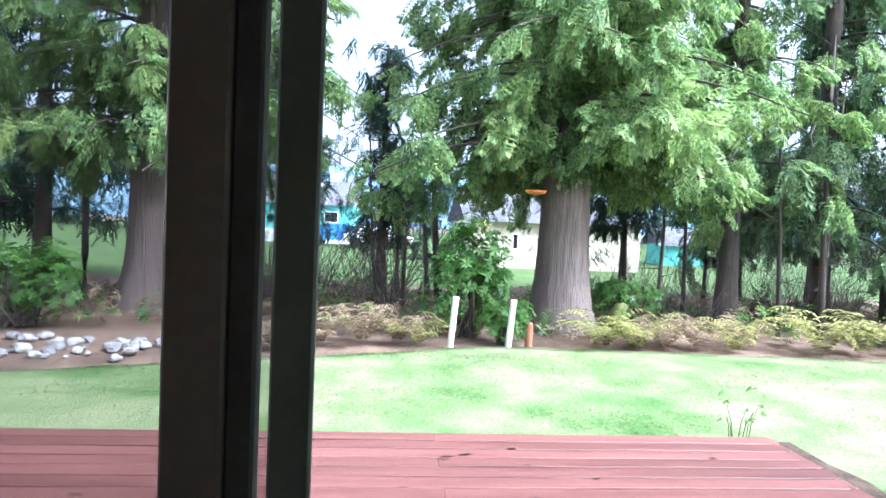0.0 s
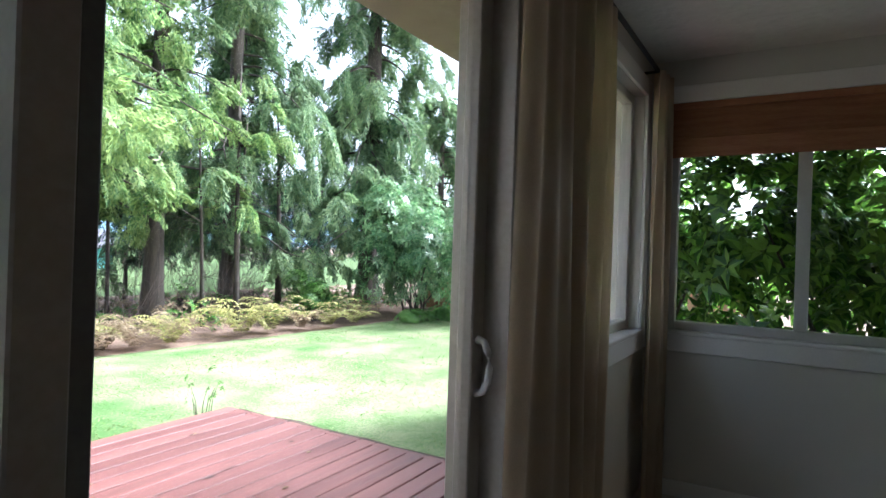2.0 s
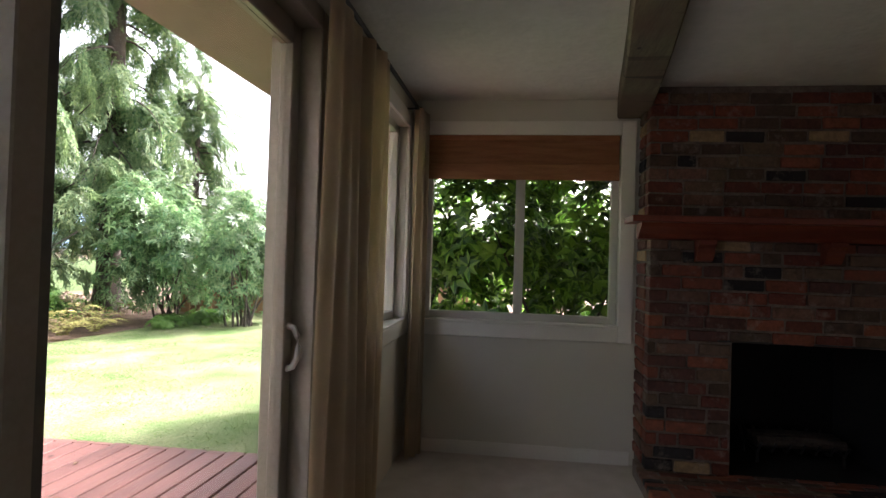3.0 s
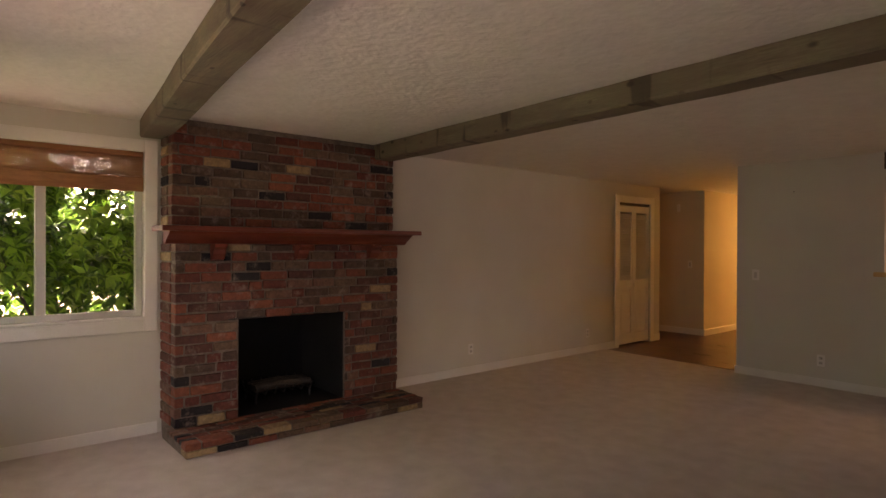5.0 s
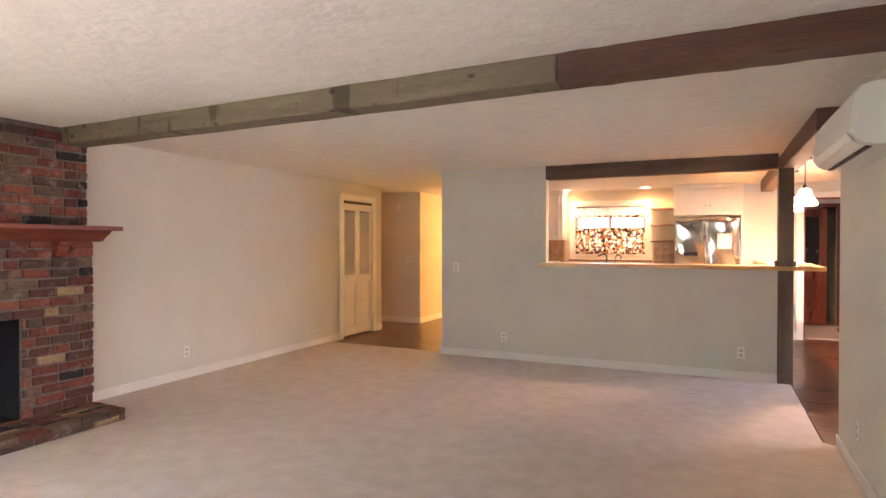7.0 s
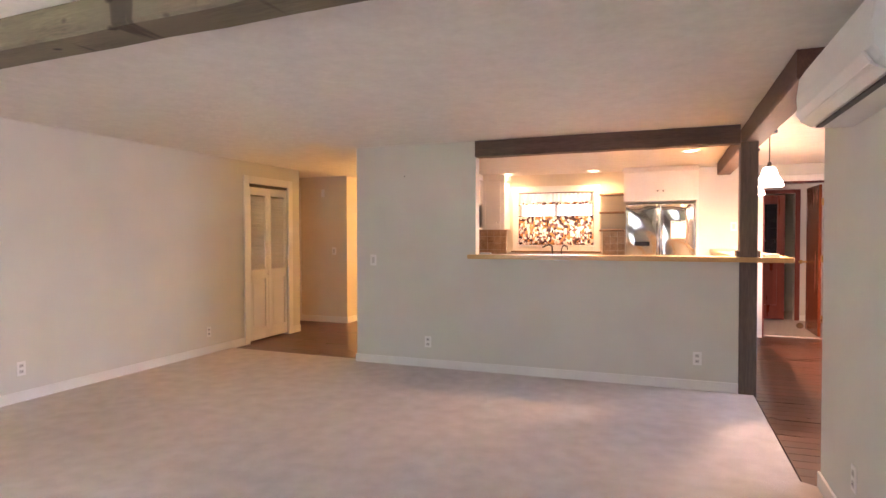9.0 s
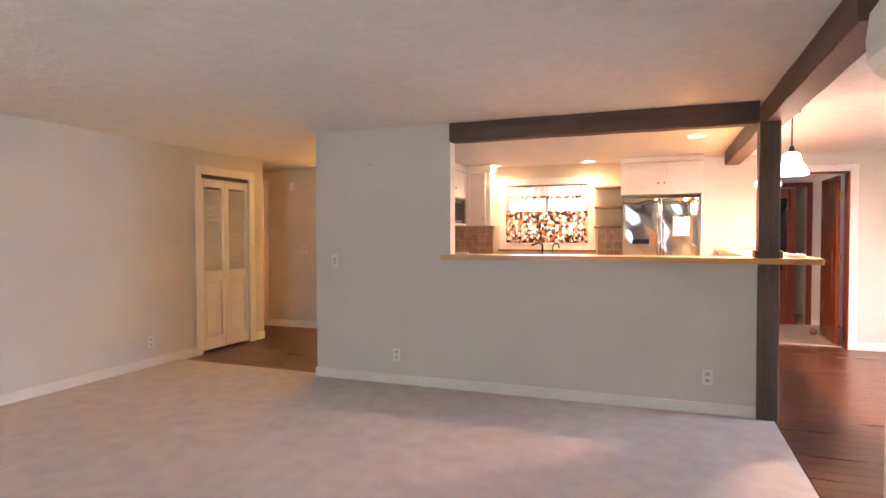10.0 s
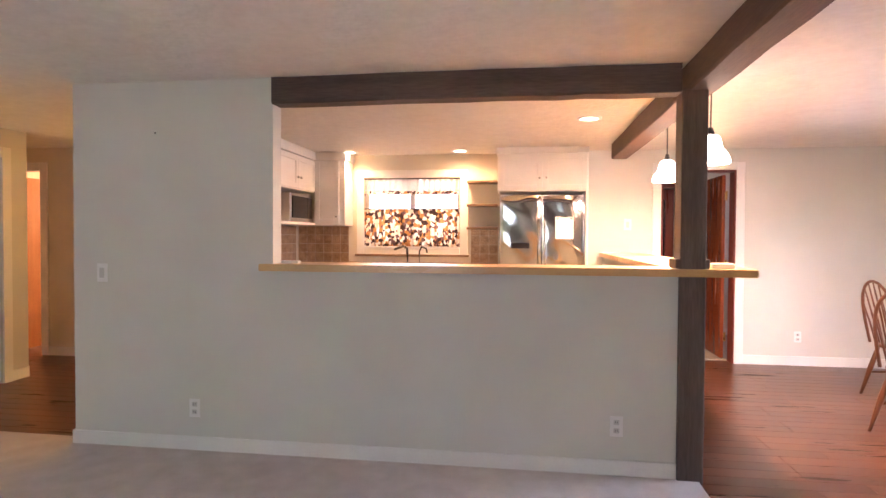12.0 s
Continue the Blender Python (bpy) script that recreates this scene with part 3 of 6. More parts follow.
# ---- glazed sliding door ----
def sliding_door():
    t = thing("sliding_door", "white glazed sliding patio door, closed, with a bronze insect screen", "door", (2.94, -7.06, 0), kind="structure")

    def b(nm, x0, x1, y0, y1, z0, z1, material, parent=t, label="", r=0.004):
        return part(nm, soft_box(x0, x1, y0, y1, z0, z1, r, 1), material, parent, label)
    b("jamb", 1.72, 1.80, -7.15, -6.955, -0.02, 2.14, VINYL_SHADED)
    b("jamb", 4.08, 4.16, -7.15, -6.955, -0.02, 2.14, VINYL_SHADED)
    b("head", 1.80, 4.08, -7.15, -6.955, 2.07, 2.14, VINYL_SHADED)
    b("threshold", 1.80, 4.08, -7.2, -6.98, -0.03, 0.02, SCREENFRAME)
    for nm, x0, x1, y0, dark in (("sliding_panel", 1.80, 2.984, -7.085, False), ("fixed_panel", 2.905, 4.08, -7.145, False)):
        p = b(nm, x0, x0 + 0.07, y0, y0 + 0.05, 0.02, 2.07, VINYL_SHADED)
        b("stile", x1 - 0.07, x1, y0, y0 + 0.05, 0.02, 2.07, VINYL_SHADED, p)
        b("rail", x0 + 0.07, x1 - 0.07, y0, y0 + 0.05, 1.99, 2.07, VINYL_SHADED, p)
        b("rail", x0 + 0.07, x1 - 0.07, y0, y0 + 0.05, 0.02, 0.12, VINYL_SHADED, p)
        g = b("pane", x0 + 0.07, x1 - 0.07, y0 + 0.022, y0 + 0.027, 0.12, 1.99, GLASS, p, "clear glass", 0.0005)
        g.visible_shadow = False
    b("glazing_bead", 2.880, 2.9135, -7.08, -7.045, 0.12, 1.99, BEAD)
    # handle on the closing stile
    bm = bmesh.new()
    tube(bm, [(1.84, -7.035, 0.855), (1.84, -7.012, 0.862), (1.84, -6.998, 0.89), (1.84, -6.993, 0.93), (1.84, -6.998, 0.97), (1.84, -7.012, 0.998), (1.84, -7.035, 1.005)],
         [0.012, 0.011, 0.010, 0.010, 0.010, 0.011, 0.012], 10)
    part("handle", bm, VINYL, t, "white curved pull handle", smooth=True)
    # insect screen
    s = b("screen_stile", 2.832, 2.893, -7.215, -7.19, 0.02, 2.05, SCREENFRAME, t, "bronze screen frame")
    b("screen_stile", 3.95, 4.02, -7.215, -7.19, 0.02, 2.05, SCREENFRAME)
    b("screen_rail", 2.893, 3.95, -7.215, -7.19, 1.98, 2.05, SCREENFRAME)
    b("screen_rail", 2.893, 3.95, -7.215, -7.19, 0.02, 0.09, SCREENFRAME)
    m = b("screen_mesh", 2.893, 3.95, -7.203, -7.202, 0.09, 1.98, SCREEN, s, "fine dark insect mesh", 0.0001)
    m.visible_shadow = False


sliding_door()


# ---- curtains, rod and blind ----
def curtain(name, label, x0, x1, y, z0, z1, folds, depth, seed):
    rng = random.Random(seed)
    bm = bmesh.new()
    n, rows = folds * 12, 24
    phase = [rng.uniform(-0.5, 0.5) for _ in range(folds + 2)]
    grid = []
    for j in range(rows + 1):
        v = j / rows
        row = []
        for i in range(n + 1):
            u = i / n
            k = u * folds
            ph = phase[int(k)] * (1 - k % 1) + phase[int(k) + 1] * (k % 1)
            amp = depth * (0.75 + 0.35 * v) * (0.7 + 0.5 * math.sin(3 * ph + k))
            xx = x0 + (x1 - x0) * u + 0.015 * math.sin(4 * v + 5 * ph) * v
            yy = y + amp * math.sin(2 * math.pi * k + ph + 0.5 * v * ph) + 0.012 * math.sin(9 * u + 3 * v)
            row.append(bm.verts.new((xx, yy, z1 + (z0 - z1) * v)))
        grid.append(row)
    for a, b in zip(grid, grid[1:]):
        for i in range(n):
            bm.faces.new((a[i], a[i + 1], b[i + 1], b[i]))
    r = bmesh.ops.solidify(bm, geom=bm.faces[:], thickness=0.003)
    c = solo(name, bm, CURTAIN, label, "curtain", smooth=True)
    return c


curtain("curtain", "long taupe satin curtain gathered beside the patio door", 1.00, 1.885, -6.905, 0.02, 2.20, 6, 0.032, 3)
curtain("curtain", "narrow taupe satin curtain gathered in the corner", 0.06, 0.27, -6.88, 0.02, 2.19, 3, 0.04, 5)
t = thing("curtain_rod", "thin black metal curtain rod above the patio door", "curtain rod", (0.3, -6.905, 2.2))
bm = bmesh.new()
cyl(bm, (0.10, -6.905, 2.21), (4.6, -6.905, 2.21), 0.011)
part("rod", bm, BLACKM, t, smooth=True)
for x in (0.10, 4.6):
    bm = bmesh.new()
    bmesh.ops.create_uvsphere(bm, u_segments=12, v_segments=8, radius=0.024, matrix=Matrix.Translation((x, -6.905, 2.21)))
    part("finial", bm, BLACKM, t, smooth=True)
for x in (0.18, 4.45):
    bm = bmesh.new()
    box(bm, x - 0.008, x + 0.008, -6.97, -6.905, 2.195, 2.205)
    part("bracket", bm, BLACKM, t)

t = thing("roman_blind", "reddish brown woven bamboo blind, partly raised", "blind", (0.01, -6.24, 2.0))
part("headrail", soft_box(-0.03, 0.018, -6.86, -5.63, 2.03, 2.068, 0.003, 1), BLIND, t)
for i in range(30):
    z = 2.03 - i * 0.0062
    part("slat", soft_box(0.0, 0.006, -6.86, -5.63, z - 0.0056, z, 0.001, 1), BLIND, t)
for i in range(4):
    part("fold", soft_box(0.002 + 0.004 * i, 0.014 + 0.004 * i, -6.86, -5.63, 1.79 - 0.004 * i, 1.845 + 0.012 * i, 0.004, 1), BLIND, t)


# ---- beams and post ----
def hewn(bm, rng, amount=0.006):
    for v in bm.verts:
        v.co += Vector((rng.uniform(-1, 1), rng.uniform(-1, 1), rng.uniform(-1, 1))) * amount


def beam(name, label, p0, p1, width, z0, z1, material, cuts=14, seed=1):
    rng = random.Random(seed)
    p0, p1 = Vector((*p0, 0)), Vector((*p1, 0))
    d = (p1 - p0).normalized()
    s = Vector((-d.y, d.x, 0)) * (width / 2)
    bm = bmesh.new()
    rings = []
    for i in range(cuts + 1):
        c = p0 + (p1 - p0) * i / cuts
        w = Vector((rng.uniform(-1, 1) * 0.004, rng.uniform(-1, 1) * 0.004, rng.uniform(-1, 1) * 0.004))
        rings.append([bm.verts.new(c + s * a + Vector((0, 0, z)) + w) for a, z in ((-1, z1), (-1, z0 + 0.012), (-0.9, z0), (0.9, z0), (1, z0 + 0.012), (1, z1))])
    for a, b in zip(rings, rings[1:]):
        for k in range(6):
            bm.faces.new((a[k], a[(k + 1) % 6], b[(k + 1) % 6], b[k]))
    bm.faces.new(rings[0])
    bm.faces.new(rings[-1][::-1])
    return structure(name, bm, material, label)


beam("beam_1", "rough weathered grey-brown ceiling beam", (0.002, -5.555), (5.72, -6.26), 0.195, 2.175, 2.299, BEAM, seed=1)
beam("beam_2", "rough weathered olive-grey ceiling beam with old notches", (0.002, -3.69), (4.26, -3.869), 0.19, 2.165, 2.299, BEAM_OLD, seed=2)
beam("beam_5", "red-brown stained end of the weathered ceiling beam", (4.262, -3.869), (5.72, -3.93), 0.188, 2.166, 2.299, BEAM_RED, seed=6)
beam("beam_3", "dark stained beam over the kitchen pass-through", (3.165, 0.045), (5.53, 0.045), 0.13, 2.14, 2.299, BEAM_DARK, seed=3)
beam("beam_4", "dark stained beam between living and dining rooms", (5.64, 2.84), (5.64, -2.15), 0.16, 2.145, 2.299, BEAM_Y, seed=4)
t = thing("post", "dark stained square wooden post with a collar on the bar", "post", (5.598, 0.035, 0), kind="structure")
part("shaft", soft_box(5.53, 5.667, -0.035, 0.105, -0.03, 2.15, 0.006, 2), POSTM, t)
part("collar", soft_box(5.508, 5.689, -0.03, 0.127, 1.172, 1.225, 0.004, 1), POSTM, t)

# ---- bar top ----
t = thing("bar_top", "pale maple bar top wrapping round the dark post", "counter", (4.5, 0.1, 1.127))
for nm, pts in (("front_board", [(3.09, -0.045), (5.93, -0.045), (5.945, -0.02), (5.945, 0.299), (3.09, 0.299)]), ("return_board", [(5.50, 0.301), (5.945, 0.301), (5.945, 3.275), (5.50, 3.275)])):
    bm = bmesh.new()
    bm.faces.new([bm.verts.new((x, y, 1.127)) for x, y in pts])
    r = bmesh.ops.extrude_face_region(bm, geom=bm.faces[:])
    bmesh.ops.translate(bm, verts=[v for v in r["geom"] if isinstance(v, bmesh.types.BMVert)], vec=(0, 0, 0.043))
    bmesh.ops.bevel(bm, geom=bm.edges[:], offset=0.004, segments=2, affect='EDGES')
    part(nm, bm, BARTOP, t)
structure("wall_bar", wall_boxes('x', 5.54, 0.12, 0.12, 3.28, -0.05, 1.126, []), WALL, "low wall carrying the bar top")


# ---- fireplace ----
FX0, FX1 = 0.28, 0.355          # face above and below the mantel
FY0, FY1 = -5.51, -3.585
fire = thing("fireplace", "used-brick fireplace of mixed red, tan and charred bricks", "fireplace", (0.14, -4.56, 0))
part("core_upper", wall_boxes('x', 0.002, FX0 - 0.012, FY0 + 0.012, FY1 - 0.012, 1.50, H - 0.002, []), MORTAR, fire)
part("core_lower", wall_boxes('x', 0.002, FX1 - 0.012, FY0 + 0.012, FY1 - 0.012, 0.0, 1.50, [(-5.05, -4.14, 0.0, 0.845)]), MORTAR, fire)
for nm, b in (("firebox_back", (-0.45, -0.42, -5.06, -4.13, 0.1, 0.86)),
              ("firebox_side", (-0.42, FX1 - 0.03, -5.06, -5.045, 0.1, 0.86)),
              ("firebox_side", (-0.42, FX1 - 0.03, -4.145, -4.13, 0.1, 0.86)),
              ("firebox_top", (-0.42, FX1 - 0.03, -5.045, -4.145, 0.845, 0.86)),
              ("firebox_floor", (-0.42, FX1 - 0.03, -5.045, -4.145, 0.075, 0.1))):
    bm = bmesh.new()
    box(bm, *b)
    part(nm, bm, SOOT, fire, "soot-black firebox lining")
structure("wall_chimney", wall_boxes('x', -0.60, 0.05, -5.2, -3.95, -0.05, 1.2, []), SOOT, "chimney back")
grate = thing("fire_grate", "black iron grate with ash in the firebox", "grate", (-0.05, -4.56, 0.10))
for i in range(7):
    bm = bmesh.new()
    y = -4.8 + i * 0.08
    tube(bm, [(-0.22, y, 0.24), (-0.16, y, 0.17), (0.08, y, 0.17), (0.13, y, 0.23)], [0.009] * 4, 6)
    part("bar", bm, BLACKM, grate)
for y in (-4.8, -4.32):
    for x in (-0.15, 0.07):
        bm = bmesh.new()
        cyl(bm, (x, y, 0.1), (x, y, 0.17), 0.009, seg=6)
        part("leg", bm, BLACKM, grate)
rngl = random.Random(4)
for i in range(3):
    bm = bmesh.new()
    y = -4.55 + 0.1 * (i - 1)
    tube(bm, [(-0.10 + 0.07 * i, -4.80, 0.215), (-0.09 + 0.06 * i, -4.55, 0.222), (-0.1 + 0.07 * i, -4.30, 0.215)], [0.034, 0.04, 0.033], 9)
    solo("log", bm, mat("charred_log_%s" % "abc"[i], (0.02, 0.016, 0.013), (0.09, 0.07, 0.055), scale=9, rough=0.9, bump=0.5), "charred split log on the grate", "log", group="logs on the grate")

# mantel with brackets
man = thing("mantel", "dark red stained wooden mantel shelf on three corbels", "mantel", (0.3, -4.57, 1.45))
part("shelf", soft_box(0.285, 0.56, -5.64, -3.475, 1.49, 1.525, 0.005, 2), MANTEL, man)
bm = bmesh.new()
prof = [(FX1 + 0.001, 1.40), (0.395, 1.405), (0.42, 1.43), (0.485, 1.47), (0.505, 1.489), (FX1 + 0.001, 1.489)]
for y in (-5.58, -3.535):
    for x, z in prof:
        bm.verts.new((x, y, z))
bm.verts.ensure_lookup_table()
n = len(prof)
for i in range(n):
    j = (i + 1) % n
    bm.faces.new((bm.verts[i], bm.verts[j], bm.verts[n + j], bm.verts[n + i]))
bm.faces.new([bm.verts[i] for i in range(n)])
bm.faces.new([bm.verts[n + i] for i in range(n)][::-1])
part("cornice", bm, MANTEL, man)
for y in (-5.22, -4.56, -3.88):
    bm = bmesh.new()
    prof = [(FX1 + 0.001, 1.28), (0.395, 1.29), (0.425, 1.33), (0.43, 1.36), (0.46, 1.38), (0.465, 1.403), (FX1 + 0.001, 1.403)]
    for yy in (y - 0.045, y + 0.045):
        for x, z in prof:
            bm.verts.new((x, yy, z))
    bm.verts.ensure_lookup_table()
    n = len(prof)
    for i in range(n):
        j = (i + 1) % n
        bm.faces.new((bm.verts[i], bm.verts[j], bm.verts[n + j], bm.verts[n + i]))
    bm.faces.new([bm.verts[i] for i in range(n)])
    bm.faces.new([bm.verts[n + i] for i in range(n)][::-1])
    part("corbel", bm, MANTEL, man)

hearth = thing("hearth", "low raised brick hearth in front of the fireplace", "hearth", (0.5, -4.6, 0))
bm = bmesh.new()
box(bm, 0.16, 0.725, -5.535, -3.605, 0.0, 0.092)
part("core", bm, MORTAR, hearth)


# ---- closet door ----
def bifold():
    t = thing("closet_door", "white bifold closet door with louvred tops and a small knob, closed", "door", (-0.02, 0.88, 0), kind="structure")
    for k, (y0, y1) in enumerate(((0.475, 0.877), (0.883, 1.285))):
        p = part("leaf", soft_box(-0.045, -0.012, y0, y0 + 0.055, 0.012, 1.985, 0.003, 1), TRIM, t)
        part("stile", soft_box(-0.045, -0.012, y1 - 0.055, y1, 0.012, 1.985, 0.003, 1), TRIM, p)
        for z0, z1 in ((0.012, 0.16), (0.80, 0.92), (1.89, 1.985)):
            part("rail", soft_box(-0.045, -0.012, y0 + 0.055, y1 - 0.055, z0, z1, 0.003, 1), TRIM, p)
        part("panel", soft_box(-0.034, -0.02, y0 + 0.06, y1 - 0.06, 0.16, 0.80, 0.006, 1), TRIM, p)
        part("raised_field", soft_box(-0.03, -0.014, y0 + 0.09, y1 - 0.09, 0.20, 0.76, 0.006, 1), TRIM, p)
        for i in range(27):
            z = 0.935 + i * 0.0353
            bm = bmesh.new()
            box(bm, -0.0225, 0.0225, y0 + 0.055, y1 - 0.055, -0.003, 0.003)
            bmesh.ops.rotate(bm, verts=bm.verts[:], cent=(0, 0, 0), matrix=Matrix.Rotation(radians(48), 3, 'Y'))
            bmesh.ops.translate(bm, verts=bm.verts[:], vec=(-0.029, 0, z))
            part("louvre", bm, TRIM, p)
    bm = bmesh.new()
    lathe(bm, 0, 0, [(0.0, 0.034), (0.014, 0.032), (0.017, 0.024), (0.012, 0.014), (0.006, 0.01), (0.006, 0.0)], 12)
    bmesh.ops.rotate(bm, verts=bm.verts[:], cent=(0, 0, 0), matrix=Matrix.Rotation(radians(90), 3, 'Y'))
    bmesh.ops.translate(bm, verts=bm.verts[:], vec=(-0.012, 0.85, 0.86))
    part("knob", bm, TRIM, t, smooth=True)
    part("track", soft_box(-0.05, -0.005, 0.475, 1.285, 1.995, 2.028, 0.002, 1), BLACKM, t)


bifold()
casing("trim_closet", "white painted closet casing", [(0.0, 0.02, 0.375, 0.47, -0.03, 2.125), (0.0, 0.02, 1.29, 1.385, -0.03, 2.125), (0.0, 0.02, 0.47, 1.29, 2.03, 2.125)])
casing("trim_hall_door", "white painted hall door casing", [(-0.68, -0.59, 2.46, 2.48, -0.03, 2.14), (-1.54, -1.45, 2.46, 2.48, -0.03, 2.14), (-1.45, -0.68, 2.46, 2.48, 2.05, 2.14)])
t = thing("hall_door", "golden brown wooden hall door standing open", "door", (-1.40, 2.6, 0), kind="structure")
part("leaf", soft_box(-1.12, -1.08, 2.62, 3.36, 0.0, 2.0, 0.003, 1), mat("golden_door", (0.26, 0.11, 0.03), (0.42, 0.2, 0.06), scale=2, rough=0.3, stretch=(5, 5, 0.5)), t)
bm = bmesh.new()
bmesh.ops.create_uvsphere(bm, u_segments=12, v_segments=8, radius=0.028, matrix=Matrix.Translation((-1.045, 3.29, 0.95)))
part("knob", bm, BRASS, t, smooth=True)

# ---- dining doorway and doors behind ----
casing("trim_dining_door", "wide white doorway casing", [(6.06, 6.15, 3.26, 3.28, -0.03, 2.155), (6.92, 7.01, 3.26, 3.28, -0.03, 2.155), (6.15, 6.92, 3.26, 3.28, 2.07, 2.155)])
casing("trim_dining_jamb", "dark red wooden door jamb", [(6.15, 6.17, 3.265, 3.42, -0.03, 2.05), (6.90, 6.92, 3.265, 3.42, -0.03, 2.05), (6.15, 6.92, 3.265, 3.42, 2.05, 2.07)], REDDOOR)
t = thing("cherry_door", "glossy cherry wood door standing open with brass hinges", "door", (6.87, 3.44, 0), kind="structure")
part("leaf", soft_box(6.825, 6.862, 3.425, 4.15, 0.012, 2.03, 0.003, 1), DOORWOOD, t)
for z in (0.25, 1.05, 1.80):
    bm = bmesh.new()
    cyl(bm, (6.872, 3.415, z - 0.05), (6.872, 3.415, z + 0.05), 0.008, seg=10)
    box(bm, 6.855, 6.874, 3.405, 3.428, z - 0.045, z + 0.045)
    part("hinge", bm, BRASS, t)
bm = bmesh.new()
cyl(bm, (6.76, 4.10, 0.98), (6.89, 4.10, 0.98), 0.012, seg=10)
bmesh.ops.create_uvsphere(bm, u_segments=12, v_segments=8, radius=0.03, matrix=Matrix.Translation((6.75, 4.10, 0.98)))
part("knob", bm, BRASS, t, smooth=True)
bm = bmesh.new()
bmesh.ops.create_uvsphere(bm, u_segments=14, v_segments=8, radius=0.05, matrix=Matrix.Translation((6.76, 4.17, 0.05)) @ Matrix.Diagonal((1, 1, 0.9, 1)))
solo("door_stop", bm, SHELFW, "small round brown door stop on the floor", "door stop", smooth=True)
t = thing("red_door", "mahogany red half-glazed door, ajar", "door", (6.02, 5.05, 0), kind="structure")
for nm, b in (("stile", (6.02, 6.13, 0.02, 2.0)), ("stile", (6.59, 6.70, 0.02, 2.0)), ("rail", (6.13, 6.59, 0.02, 0.25)), ("rail", (6.13, 6.59, 0.80, 0.95)), ("rail", (6.13, 6.59, 1.86, 2.0))):
    part(nm, soft_box(b[0], b[1], 5.02, 5.06, b[2], b[3], 0.004, 1), REDDOOR, t)
part("panel", soft_box(6.13, 6.59, 5.032, 5.048, 0.25, 0.80, 0.004, 1), REDDOOR, t)
part("pane", soft_box(6.13, 6.59, 5.036, 5.042, 0.95, 1.86, 0.001, 1), BLACKGL, t, "dark glass")
bm = bmesh.new()
cyl(bm, (6.655, 5.02, 0.97), (6.655, 4.96, 0.97), 0.012, seg=10)
bmesh.ops.create_uvsphere(bm, u_segments=12, v_segments=8, radius=0.028, matrix=Matrix.Translation((6.655, 4.95, 0.97)))
part("knob", bm, CHROME, t, smooth=True)
casing("trim_red_door", "dark red door frame", [(6.86, 6.93, 5.13, 5.15, 0.0, 2.09), (5.93, 6.0, 5.13, 5.15, 0.0, 2.09), (6.0, 6.86, 5.13, 5.15, 2.03, 2.09)], REDDOOR)


# ---- plates on walls ----
def plate(name, label, axis, at, side, u, z, w=0.072, h=0.116, slots=True):
    t = thing(name, label, "outlet" if slots else "switch")

    def b(nm, u0, u1, d0, d1, z0, z1, m, r=0.002):
        lo, hi = sorted((at + side * d0, at + side * d1))
        bm = soft_box(lo, hi, u0, u1, z0, z1, r, 1) if axis == 'x' else soft_box(u0, u1, lo, hi, z0, z1, r, 1)
        part(nm, bm, m, t)
    b("plate", u - w / 2, u + w / 2, 0.0, 0.006, z - h / 2, z + h / 2, PLASTIC)
    if slots:
        for dz in (-0.024, 0.024):
            b("socket", u - 0.016, u + 0.016, 0.006, 0.0085, z + dz - 0.014, z + dz + 0.014, VINYL)
            for du in (-0.006, 0.006):
                b("slot", u + du - 0.0015, u + du + 0.0015, 0.0085, 0.0092, z + dz - 0.005, z + dz + 0.006, BLACKM, 0.0003)
    else:
        b("rocker", u - 0.016, u + 0.016, 0.006, 0.011, z - 0.032, z + 0.032, VINYL)


plate("outlet", "white wall outlet low on the pale half wall", 'y', 0.0, -1, 2.65, 0.262)
plate("outlet", "white wall outlet low on the half wall near the post", 'y', 0.0, -1, 5.206, 0.275)
plate("outlet", "white wall outlet by the closet door", 'x', 0.0, 1, -0.24, 0.25)
plate("outlet", "white wall outlet low on the long white wall", 'x', 0.0, 1, -2.35, 0.27)
plate("outlet", "white wall outlet low on the dining wall", 'y', 3.28, -1, 7.56, 0.29)
plate("outlet", "white wall outlet low on the stub wall", 'x', 5.73, -1, -2.55, 0.28)
plate("switch", "white light switch at the end of the half wall", 'y', 0.0, -1, 2.02, 1.10, slots=False)
plate("switch", "white light switch in the hall", 'y', 2.48, -1, 0.02, 1.12, slots=False)
plate("switch", "white dimmer switch on the wall beside the fridge", 'y', 3.28, -1, 5.80, 1.48, 0.08, 0.125, slots=False)
solo("door_chime", soft_box(-0.20, -0.15, 2.455, 2.48, 1.98, 2.1, 0.006, 2), PLASTIC, "small white chime box high on the hall wall", "chime")


